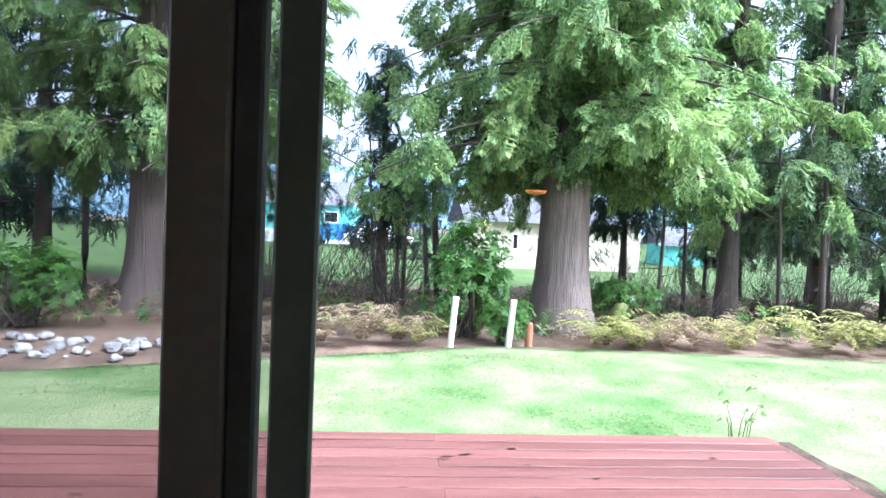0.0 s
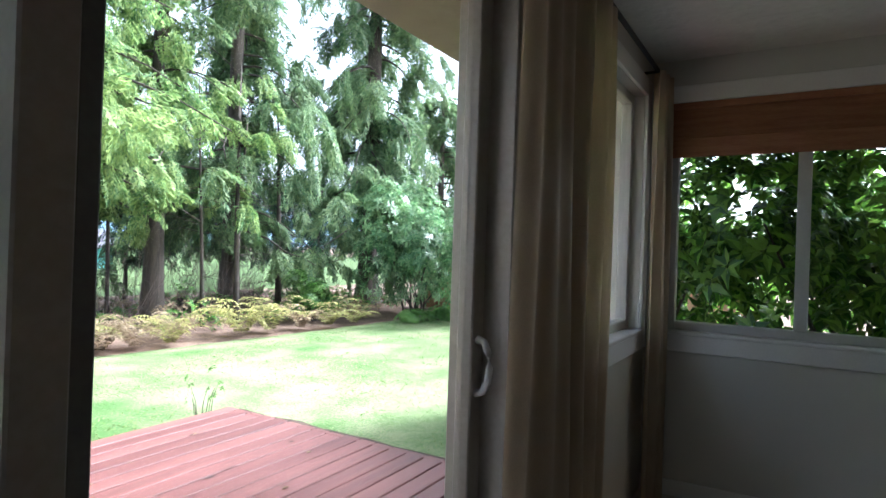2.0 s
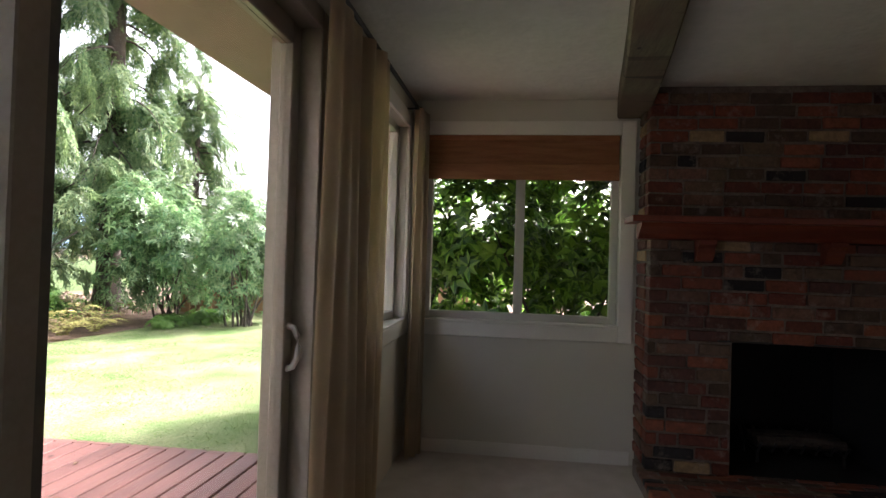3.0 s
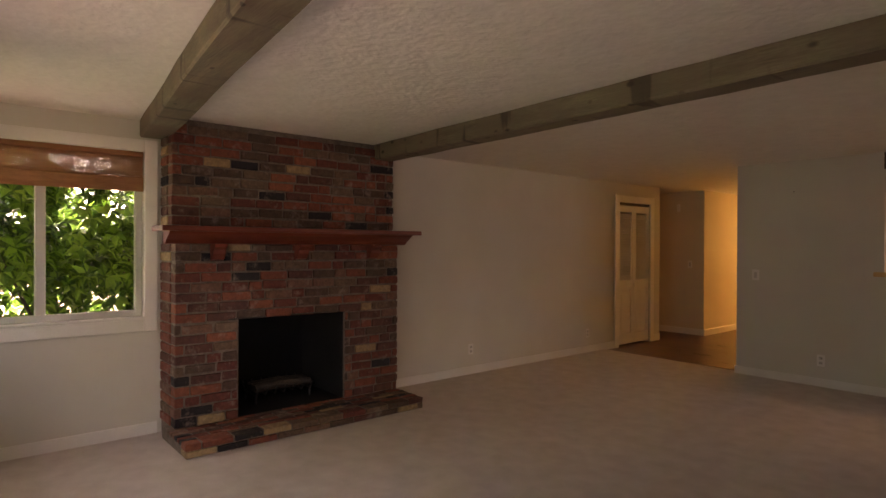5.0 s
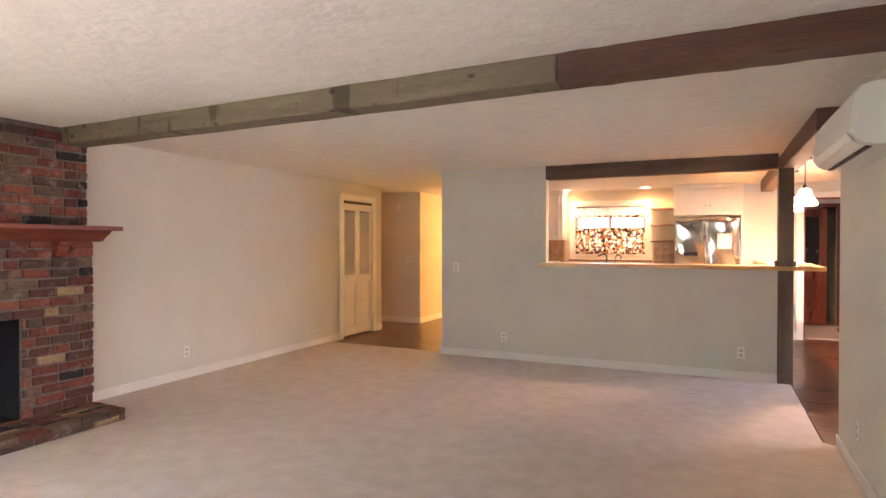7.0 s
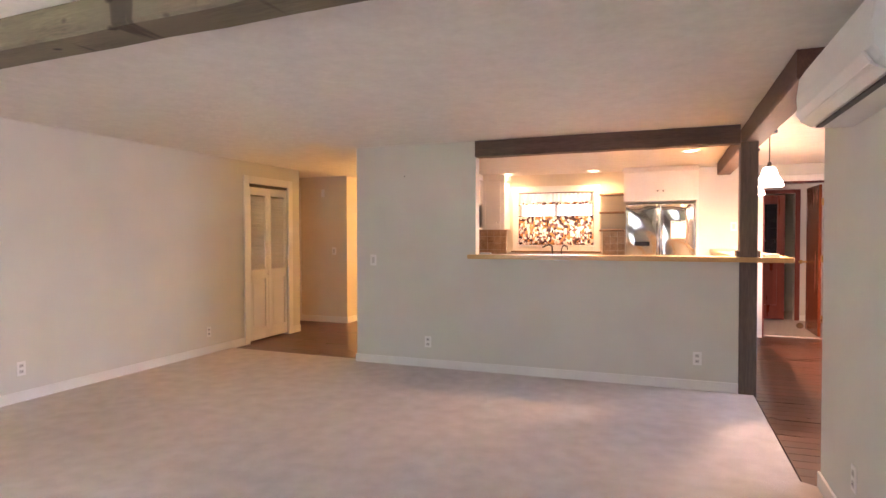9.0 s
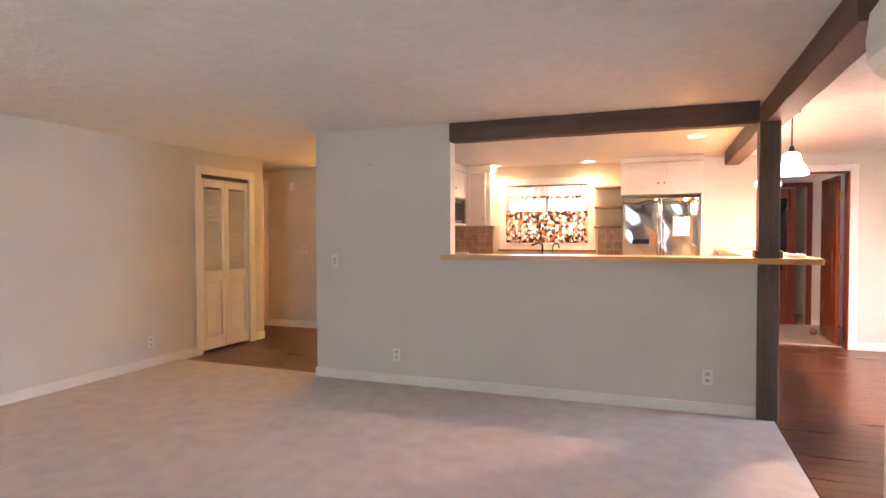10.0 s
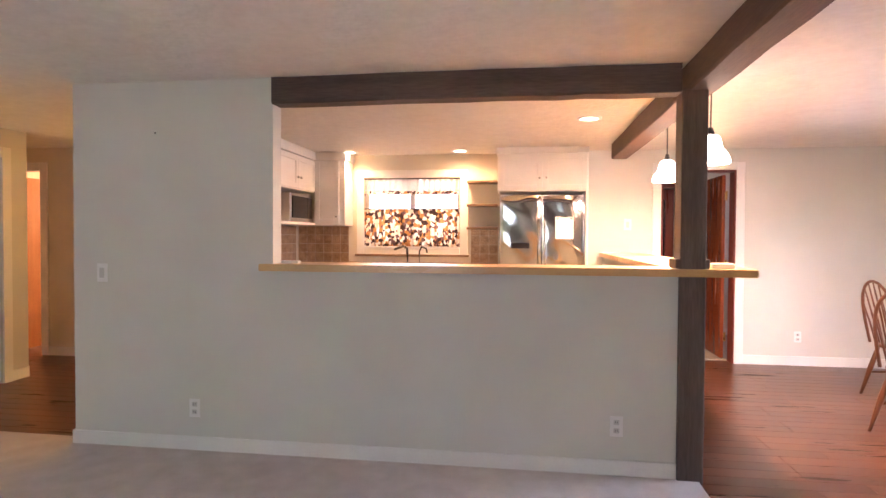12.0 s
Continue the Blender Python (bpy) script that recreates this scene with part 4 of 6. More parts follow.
# ---- air conditioner ----
def air_conditioner():
    t = thing("air_conditioner", "cream wall-mounted split air conditioner with open louvre", "air conditioner", (5.62, -3.0, 1.85))
    y0, y1 = -3.53, -2.45
    prof = [(5.728, 2.13), (5.60, 2.13), (5.545, 2.115), (5.515, 2.07), (5.505, 1.98), (5.51, 1.915), (5.53, 1.875), (5.56, 1.85), (5.60, 1.842), (5.728, 1.842)]
    bm = bmesh.new()
    for y in (y0, y0 + 0.012, y1 - 0.012, y1):
        s = 0.985 if y in (y0, y1) else 1.0
        for x, z in prof:
            bm.verts.new((5.728 + (x - 5.728) * s, y, 1.985 + (z - 1.985) * s))
    bm.verts.ensure_lookup_table()
    n = len(prof)
    for r in range(3):
        for i in range(n):
            j = (i + 1) % n
            bm.faces.new((bm.verts[r * n + i], bm.verts[r * n + j], bm.verts[(r + 1) * n + j], bm.verts[(r + 1) * n + i]))
    bm.faces.new([bm.verts[i] for i in range(n)])
    bm.faces.new([bm.verts[3 * n + i] for i in range(n)][::-1])
    part("body", bm, ACM, t)
    for k, (x, z) in enumerate(((5.519, 1.888), (5.545, 1.862))):
        bm = soft_box(-0.004, 0.004, y0 + 0.05, y1 - 0.05, -0.028, 0.028, 0.002, 1)
        bmesh.ops.rotate(bm, verts=bm.verts[:], cent=(0, 0, 0), matrix=Matrix.Rotation(radians(-35 - 25 * k), 3, 'Y'))
        bmesh.ops.translate(bm, verts=bm.verts[:], vec=(x - 0.006, 0, z - 0.004))
        part("louvre", bm, ACM, t)
    part("air_slot", soft_box(5.575, 5.60, y0 + 0.06, y1 - 0.06, 1.838, 1.846, 0.001, 1), BLACKM, t)
    part("side_seam", soft_box(5.655, 5.658, y0 - 0.001, y0 + 0.004, 1.845, 2.128, 0.0005, 1), mat("seam_grey", (0.4, 0.4, 0.38), (0.45, 0.45, 0.42)), t)
    bm = bmesh.new()
    for x in (5.70, 5.715):
        tube(bm, [(x, -3.38, 2.12), (x, -3.46, 2.2), (x, -3.52, 2.295)], [0.005] * 3, 6)
    part("line_set", bm, ACM, t)


air_conditioner()


# ---- kitchen ----
def shaker_door(parent, axis, at, side, u0, u1, z0, z1, knob_u, knob_z, stile=0.055):
    def b(nm, a0, a1, d0, d1, q0, q1, m, par):
        lo, hi = sorted((at + side * d0, at + side * d1))
        bm = soft_box(lo, hi, a0, a1, q0, q1, 0.002, 1) if axis == 'x' else soft_box(a0, a1, lo, hi, q0, q1, 0.002, 1)
        return part(nm, bm, m, par)
    d = b("door", u0, u1, 0.0, 0.012, z0, z1, CAB, parent)
    for a0, a1, q0, q1 in ((u0, u0 + stile, z0, z1), (u1 - stile, u1, z0, z1), (u0 + stile, u1 - stile, z0, z0 + stile), (u0 + stile, u1 - stile, z1 - stile, z1)):
        b("rail", a0, a1, 0.012, 0.02, q0, q1, CAB, d)
    bm = bmesh.new()
    c = (at + side * 0.034, knob_u, knob_z) if axis == 'x' else (knob_u, at + side * 0.034, knob_z)
    bmesh.ops.create_uvsphere(bm, u_segments=10, v_segments=8, radius=0.014, matrix=Matrix.Translation(c))
    part("knob", bm, CHROME, d, smooth=True)


t = thing("fridge_cabinet", "white wall cabinet with two doors over the fridge", "cabinet", (4.87, 3.1, 1.83))
part("body", soft_box(4.385, 5.345, 2.97, 3.415, 1.83, 2.235, 0.003, 1), CAB, t)
part("cornice", soft_box(4.37, 5.349, 2.94, 3.415, 2.235, 2.297, 0.006, 1), CAB, t)
shaker_door(t, 'y', 2.97, -1, 4.40, 4.863, 1.84, 2.225, 4.83, 1.97)
shaker_door(t, 'y', 2.97, -1, 4.869, 5.33, 1.84, 2.225, 4.90, 1.97)
part("side_panel", soft_box(5.318, 5.345, 2.97, 3.415, -0.03, 1.83, 0.003, 1), CAB, t)

t = thing("refrigerator", "stainless steel french-door refrigerator with a memo clip on it", "refrigerator", (4.86, 3.2, 0))
part("body", soft_box(4.42, 5.30, 3.02, 3.41, 0.0, 1.775, 0.006, 1), mat("fridge_grey", (0.10, 0.10, 0.10), (0.14, 0.14, 0.14), rough=0.5), t)
for k, (x0, x1) in enumerate(((4.415, 4.855), (4.862, 5.302))):
    bm = soft_box(x0, x1, 2.945, 3.018, 0.68, 1.785, 0.012, 3)
    bmesh.ops.subdivide_edges(bm, edges=[e for e in bm.edges if e.calc_length() > 0.2], cuts=14, use_grid_fill=True)
    for v in bm.verts:
        if v.co.y < 2.95:
            v.co.y += 0.014 * ((v.co.x - x0) / 0.22 - 1) ** 2 + 0.006 * math.sin(15 * (v.co.x - x0) + 3 * math.sin(4 * v.co.z + k)) * math.sin(6 * v.co.z + 1.3 * k)
    d = part("door", bm, STEEL, t, "brushed stainless steel door", smooth=True)
    bm = bmesh.new()
    hx = 4.83 if k == 0 else 4.887
    tube(bm, [(hx, 2.945, 0.82), (hx, 2.905, 0.85), (hx, 2.90, 1.2), (hx, 2.905, 1.5), (hx, 2.945, 1.53)], [0.011] * 5, 8)
    part("handle", bm, STEEL, d, smooth=True)
part("freezer_drawer", soft_box(4.415, 5.302, 2.945, 3.018, 0.06, 0.67, 0.012, 2), STEEL, t)
part("dispenser", soft_box(4.53, 4.73, 2.937, 2.946, 1.215, 1.275, 0.004, 1), BLACKGL, t, "black water dispenser panel")
part("badge", soft_box(5.22, 5.245, 2.936, 2.943, 1.66, 1.685, 0.002, 1), PLASTIC, t)
t = thing("memo_board", "white memo sheet clipped on the fridge door", "memo")
part("sheet", soft_box(5.00, 5.19, 2.932, 2.936, 1.32, 1.555, 0.001, 1), PLASTIC, t)
part("clip", soft_box(5.06, 5.13, 2.928, 2.937, 1.548, 1.566, 0.002, 1), BLACKM, t)
for x in (5.025, 5.165):
    bm = bmesh.new()
    cyl(bm, (x, 2.928, 1.535), (x, 2.933, 1.535), 0.009, seg=12)
    part("magnet", bm, BLACKM, t)

t = thing("corner_cabinet", "white wall cabinet with one door in the kitchen corner", "cabinet", (2.42, 3.25, 1.46))
part("body", soft_box(2.285, 2.64, 3.09, 3.415, 1.46, 2.20, 0.003, 1), CAB, t)
part("cornice", soft_box(2.285, 2.66, 3.07, 3.415, 2.20, 2.297, 0.006, 1), CAB, t)
shaker_door(t, 'y', 3.09, -1, 2.29, 2.575, 1.475, 2.19, 2.545, 1.56)
t = thing("microwave_cabinet", "white wall cabinet above a built-in microwave", "cabinet", (2.1, 2.6, 1.44))
part("body", soft_box(1.945, 2.27, 2.05, 3.09, 1.83, 2.20, 0.003, 1), CAB, t)
part("cornice", soft_box(1.945, 2.30, 2.03, 3.09, 2.20, 2.297, 0.006, 1), CAB, t)
shaker_door(t, 'x', 2.27, 1, 2.07, 2.575, 1.845, 2.19, 2.54, 1.96)
shaker_door(t, 'x', 2.27, 1, 2.58, 3.085, 1.845, 2.19, 2.62, 1.96)
part("shelf", soft_box(1.945, 2.29, 2.05, 3.09, 1.46, 1.485, 0.003, 1), CAB, t)
part("side", soft_box(1.945, 2.27, 2.05, 2.075, 1.485, 1.83, 0.003, 1), CAB, t)
t = thing("microwave", "stainless microwave with a black glass door", "microwave", (2.1, 2.7, 1.49))
part("body", soft_box(1.95, 2.255, 2.45, 3.07, 1.487, 1.80, 0.006, 1), STEEL, t)
part("door_glass", soft_box(2.255, 2.262, 2.50, 2.92, 1.53, 1.765, 0.002, 1), BLACKGL, t)
part("control_panel", soft_box(2.255, 2.262, 2.94, 3.05, 1.53, 1.765, 0.002, 1), BLACKM, t)

t = thing("kitchen_counter", "kitchen counter with a dark top below the window", "counter", (3.1, 3.1, 0))
part("top", soft_box(1.945, 4.37, 2.80, 3.415, 0.88, 0.92, 0.005, 1), SHELFW, t)
part("base", soft_box(1.945, 4.36, 2.84, 3.41, -0.02, 0.88, 0.004, 1), CAB, t)
t = thing("faucet", "dark bronze gooseneck kitchen faucet", "faucet", (3.33, 3.2, 0.92))
bm = bmesh.new()
tube(bm, [(3.33, 3.30, 0.92), (3.33, 3.30, 1.12), (3.33, 3.27, 1.20), (3.30, 3.20, 1.225), (3.22, 3.10, 1.19)], [0.017, 0.015, 0.014, 0.014, 0.013], 8)
part("spout", bm, BLACKM, t, smooth=True)
bm = bmesh.new()
tube(bm, [(3.47, 3.30, 0.92), (3.47, 3.30, 1.16), (3.50, 3.27, 1.215), (3.56, 3.24, 1.20), (3.57, 3.24, 1.15)], [0.01] * 5, 8)
part("sprayer", bm, BLACKM, t, smooth=True)
TILEM = {}
for nm, axis in (("backsplash_north", 'y'), ("backsplash_west", 'x')):
    t = thing(nm, "pressed copper tin tile backsplash", "backsplash", (2.0, 3.4, 0.92), kind="structure")
    a0, a1 = (1.96, 4.38) if axis == 'y' else (2.0, 3.40)
    u = a0
    while u < a1 - 0.05:
        for r_ in range(5):
            z = 0.93 + r_ * 0.105
            if axis == 'y' and z + 0.1 > 1.09 and u + 0.105 > 2.68 and u < 4.03:
                continue
            if axis not in TILEM:
                bm = soft_box(-0.051, 0.051, -0.004, 0.0, -0.051, 0.051, 0.002, 1)
                for k in range(8):
                    aa = k * math.pi / 4
                    cyl(bm, (0.03 * math.cos(aa), -0.003, 0.03 * math.sin(aa)), (0.03 * math.cos(aa), -0.007, 0.03 * math.sin(aa)), 0.011, 0.005, 6)
                cyl(bm, (0, -0.003, 0), (0, -0.009, 0), 0.014, 0.006, 8)
                if axis == 'x':
                    bmesh.ops.rotate(bm, verts=bm.verts[:], cent=(0, 0, 0), matrix=Matrix.Rotation(radians(90), 3, 'Z'))
                TILEM[axis] = mesh_of("tile", bm, TIN)
            ob = new("tile", TILEM[axis])
            ob.parent = t
            ob.location = Vector((u + 0.052, 3.416, z + 0.052) if axis == 'y' else (1.945, u + 0.052, z + 0.052)) - Vector((2.0, 3.4, 0.92))
        u += 0.105
for i, z in enumerate((1.945, 1.68, 1.42)):
    solo("wall_shelf", soft_box(4.025, 4.375, 3.22, 3.415, z, z + 0.028, 0.004, 1), SHELFW, "short oak shelf between window and fridge", "shelf", group="shelves beside the window")
bm = soft_box(2.67, 4.04, 3.38, 3.42, 1.10, 1.127, 0.003, 1)
solo("sill_board", bm, SHELFW, "dark oak ledge under the kitchen window", "sill")

# cafe curtains
def cafe(name, label, x0, x1, y, z0, z1, folds, material, amp=0.012):
    bm = bmesh.new()
    n = folds * 8
    rows = [[bm.verts.new((x0 + (x1 - x0) * i / n, y + amp * math.sin(2 * math.pi * i / 8 + 0.3 * j) * (0.6 + 0.2 * j), z1 + (z0 - z1) * j / 4)) for i in range(n + 1)] for j in range(5)]
    for a, b in zip(rows, rows[1:]):
        for i in range(n):
            bm.faces.new((a[i], a[i + 1], b[i + 1], b[i]))
    bmesh.ops.solidify(bm, geom=bm.faces[:], thickness=0.002)
    return solo(name, bm, material, label, "curtain", smooth=True)


SHEER = mat("white_sheer", (0.74, 0.72, 0.68), (0.82, 0.80, 0.76), rough=0.8)
leafy(SHEER, 0.5)
cafe("cafe_curtain", "brown and cream floral print cafe curtain in the kitchen window", 2.785, 3.925, 3.40, 1.22, 1.66, 22, PRINT)
cafe("valance", "white valance with a floral band in the kitchen window", 2.785, 3.925, 3.395, 1.87, 2.01, 18, SHEER)
cafe("valance_band", "floral print band of the kitchen valance", 2.785, 3.925, 3.39, 1.825, 1.872, 18, PRINT)
t = thing("cafe_rod", "thin white cafe curtain rods", "curtain rod")
for z in (1.66, 2.015):
    bm = bmesh.new()
    cyl(bm, (2.782, 3.40, z), (3.928, 3.40, z), 0.006, seg=8)
    part("rod", bm, BLACKM, t)

# recessed lights and their lamps
can = thing("ceiling_light", "lit recessed ceiling light with a white ring", "light", (0, 0, H), group="recessed kitchen lights")
bm = bmesh.new()
lathe(bm, 0, 0, [(0.098, H - 0.001), (0.096, H - 0.012), (0.074, H - 0.014), (0.07, H - 0.006)], 28)
part("ring", bm, PLASTIC, can, smooth=True)
bm = bmesh.new()
bmesh.ops.create_circle(bm, cap_ends=True, segments=28, radius=0.07, matrix=Matrix.Translation((0, 0, H - 0.006)))
part("lens", bm, CAN, can)
cans = [(2.68, 3.12), (3.96, 3.12), (5.19, 1.45)]
can.matrix_basis = pose(cans[0][0], cans[0][1], H)
for x, y in cans[1:]:
    copy_thing(can, pose(x, y, H))
for (x, y), watts in zip(cans, (2.6, 2.6, 5.5)):
    lamp("can_lamp", 'SPOT', look((x, y, H - 0.03), (x, y, 0)), watts, (1.0, 0.53, 0.19), spot=158, size=0.06)


def pendant(x, y):
    t = thing("pendant_lamp", "lit white glass bell pendant lamp on a bronze stem", "lamp", (x, y, H), group="pendants over the bar")
    bm = bmesh.new()
    cyl(bm, (x, y, 2.0), (x, y, H - 0.02), 0.005, seg=8)
    part("stem", bm, BLACKM, t)
    bm = bmesh.new()
    cyl(bm, (x, y, H - 0.025), (x, y, H - 0.001), 0.06, 0.065, seg=20)
    part("canopy", bm, BLACKM, t)
    bm = bmesh.new()
    cyl(bm, (x, y, 1.965), (x, y, 2.02), 0.03, 0.012, seg=16)
    part("cap", bm, BLACKM, t)
    bm = bmesh.new()
    lathe(bm, x, y, [(0.035, 1.972), (0.052, 1.962), (0.062, 1.935), (0.07, 1.895), (0.098, 1.858), (0.114, 1.825), (0.115, 1.80), (0.109, 1.797), (0.108, 1.824), (0.092, 1.854), (0.064, 1.893), (0.056, 1.932), (0.035, 1.955)], 24)
    part("shade", bm, SHADE, t, "glowing white glass shade", smooth=True)
    lamp("pendant_bulb", 'POINT', pose(x, y, 1.81), 3.9, (1.0, 0.64, 0.34), size=0.04)


pendant(5.812, 0.42)
pendant(5.83, 1.62)

# things on the bar
solo("napkin_stack", soft_box(5.72, 5.84, 0.03, 0.13, 1.171, 1.20, 0.006, 2), PLASTIC, "small white box on the bar beside the post", "box")
solo("paper_sheet", soft_box(5.62, 5.86, 1.4, 1.75, 1.171, 1.177, 0.002, 1), PLASTIC, "folded white paper on the bar", "paper")
solo("remote", soft_box(3.19, 3.30, 0.06, 0.11, 1.171, 1.188, 0.004, 1), PLASTIC, "small white remote on the bar top", "remote")
for (u, z) in ((2.39, 1.98), ):
    bm = bmesh.new()
    cyl(bm, (u, -0.006, z), (u, 0.0, z), 0.005, seg=8)
    solo("nail", bm, BLACKM, "small dark nail in the half wall", "nail")


# ---- windsor chairs ----
def windsor(x, y, turn):
    t = thing("dining_chair", "glossy oak hoop-back windsor chair", "chair", (0, 0, 0), group="dining chairs")

    def p(nm, bm, smooth=True):
        part(nm, bm, OAK, t, smooth=smooth)
    bm = bmesh.new()
    lathe(bm, 0, 0, [(0.0, 0.435), (0.19, 0.435), (0.215, 0.445), (0.215, 0.46), (0.19, 0.472), (0.0, 0.462)], 28)
    p("seat", bm)
    for sx in (-1, 1):
        for sy in (-1, 1):
            bm = bmesh.new()
            a, b = Vector((sx * 0.13, sy * 0.13, 0.44)), Vector((sx * 0.21, sy * 0.22, 0.0))
            tube(bm, [a.lerp(b, k) for k in (0, 0.2, 0.45, 0.7, 1)], [0.014, 0.019, 0.022, 0.017, 0.012], 10)
            p("leg", bm)
        bm = bmesh.new()
        tube(bm, [(sx * 0.175, -0.175, 0.2), (sx * 0.175, 0, 0.2), (sx * 0.175, 0.175, 0.2)], [0.009, 0.013, 0.009], 8)
        p("stretcher", bm)
    bm = bmesh.new()
    tube(bm, [(-0.175, 0, 0.2), (0, 0, 0.2), (0.175, 0, 0.2)], [0.009, 0.013, 0.009], 8)
    p("stretcher", bm)
    bm = bmesh.new()
    hoop = []
    for k in range(25):
        a = math.pi * k / 24
        w = 0.2 if 6 <= k <= 18 else 0.2 - 0.02 * (abs(k - 12) - 6) / 6
        hz = 0.46 + 0.54 * math.sin(a) ** 0.7 if 0 < k < 24 else 0.46
        hoop.append((-math.cos(a) * w, 0.17 + 0.13 * (hz - 0.46) / 0.54, hz))
    tube(bm, hoop, [0.0125] * 25, 8)
    p("back_hoop", bm)
    for i in range(7):
        u = (i - 3) / 3.6
        zt = 0.46 + 0.54 * max(0.05, 1 - u * u) ** 0.35 * 0.985
        bm = bmesh.new()
        tube(bm, [(u * 0.15, 0.16, 0.455), (u * 0.175, 0.16 + 0.065 * (zt - 0.46) / 0.54, (zt + 0.46) / 2), (u * 0.195, 0.17 + 0.13 * (zt - 0.46) / 0.54, zt)], [0.008, 0.0085, 0.006], 6)
        p("spindle", bm)
    t.matrix_basis = pose(x, y, -0.015, 0, 0, turn)
    return t


c = windsor(7.39, 1.0, 118)
copy_thing(c, pose(7.86, 2.0, -0.015, 0, 0, 100))


# ---- floor boards in hall and dining room ----
def planks(parent_name, label, x0, x1, y0, y1, width, seed):
    rng = random.Random(seed)
    t = thing(parent_name, label, "floor", (x0, y0, -0.03), kind="structure")
    shapes = {}
    y = y0
    while y < y1 - 0.005:
        w = min(width, y1 - y)
        x = x0
        first = True
        while x < x1 - 0.01:
            L = rng.choice((0.6, 0.9, 1.2)) if first else rng.choice((1.2, 1.5, 1.8))
            first = False
            if x1 - x - L < 0.3:
                L = x1 - x
            key = (round(L, 4), round(w, 4))
            if key not in shapes:
                shapes[key] = mesh_of("plank", soft_box(0.0008, L - 0.0008, 0.0008, w - 0.0008, 0, 0.016, 0.0012, 1), WOODFLOOR)
            ob = new("plank", shapes[key])
            ob.parent = t
            ob.location = (x - x0, y - y0, 0.0)
            x += L
        y += w


planks("floor_dining", "glossy cherry-red wooden plank floor", 5.66, 9.5, -6.9, 3.42, 0.125, 1)
planks("floor_hall", "glossy cherry-red hall plank floor", -2.2, 1.82, 0.12, 6.0, 0.125, 2)


# ---- bricks of fireplace and hearth ----
BRICKS = {}


def brick(parent, x, y, z, sx, sy, sz):
    key = (round(sx, 3), round(sy, 3), round(sz, 3), rb.randrange(4))
    if key not in BRICKS:
        rng = random.Random(len(BRICKS))
        bm = bmesh.new()
        box(bm, -sx / 2, sx / 2, -sy / 2, sy / 2, -sz / 2, sz / 2)
        bmesh.ops.bevel(bm, geom=bm.edges[:], offset=0.005, segments=1, affect='EDGES')
        hewn(bm, rng, 0.0032)
        BRICKS[key] = mesh_of("brick", bm, BRICK)
    ob = new("brick", BRICKS[key])
    ob.parent = parent
    ob.location = Vector((x, y, z)) - origin_of(parent)


rb = random.Random(11)
CH, BL, J = 0.0735, 0.222, 0.012
upper = part("breast", soft_box(0.004, 0.02, -4.9, -4.3, 1.6, 1.7, 0.002, 1), MORTAR, fire)


def brick_face(x, z_lo, z_hi, parent, holes=()):
    k, z = 0, z_lo
    while z + 0.04 < z_hi:
        h = min(CH, z_hi - z) - J
        y = FY0 - (0.0 if k % 2 == 0 else BL / 2) + rb.choice((0, 0, -0.06, -0.04))
        while y < FY1 - 0.01:
            run = rb.choice((BL, BL, BL, BL, BL * 0.9, BL * 0.5))
            a, b = max(y, FY0), min(y + run, FY1)
            y += run
            if FY1 - b < 0.05:
                b = FY1
                y = FY1
            for h0, h1, hz in holes:
                if z < hz - 0.02:
                    if a >= h0 and b <= h1:
                        a = b
                    elif a < h0 < b:
                        b = h0
                    elif a < h1 < b:
                        a = h1
            if b - a < 0.03:
                continue
            brick(parent, x - 0.05 + rb.uniform(-0.005, 0.005), (a + b) / 2, z + h / 2 + J / 2 + rb.uniform(-0.003, 0.003), 0.1, round((b - a - J) / 0.01) * 0.01, h)
        for yy in (FY0 + 0.05, FY1 - 0.05):
            if x - 0.1 > 0.06:
                brick(parent, (x - 0.105) / 2 + 0.002, yy, z + h / 2 + J / 2, x - 0.115, 0.1, h)
        z += CH
        k += 1


brick_face(FX1, 0.095, 1.405, fire, [(-5.05, -4.14, 0.845)])
brick_face(FX0, 1.53, H - 0.004, upper)
# steel lintel
part("lintel", soft_box(FX1 - 0.09, FX1 + 0.002, -5.13, -4.06, 0.838, 0.848, 0.001, 1), BLACKM, fire)
# hearth bricks: two courses in front, paving on top
for zc, n, off in ((0.0265, 9, 0.0), (0.0745, 9, 0.1)):
    y = -5.55 - off
    while y < -3.59:
        a, b = max(y, -5.55), min(y + 0.212, -3.59)
        y += 0.212
        if b - a > 0.04:
            brick(hearth, 0.69, (a + b) / 2, zc, 0.1, round((b - a - 0.01) / 0.01) * 0.01, 0.042)
for i in range(6):
    x = 0.335 + i * 0.058
    y = -5.55 - (0.1 if i % 2 else 0.0)
    while y < -3.59:
        a, b = max(y, -5.55), min(y + 0.212, -3.59)
        y += 0.212
        if b - a > 0.04:
            brick(hearth, x, (a + b) / 2, 0.083, 0.05, round((b - a - 0.01) / 0.01) * 0.01, 0.03)


# ---- outdoors: ground, lawn, deck ----
GZ = -0.36                    # lawn level


def lawn_edge(x):
    """Far edge of the lawn: y for a given x."""
    if x > 2:
        return -14.3 + 0.34 * (x - 2)
    return -14.3 - 0.18 * math.sin((x + 2.5) * 0.55) + (0.09 * max(0.0, -x - 4.5))


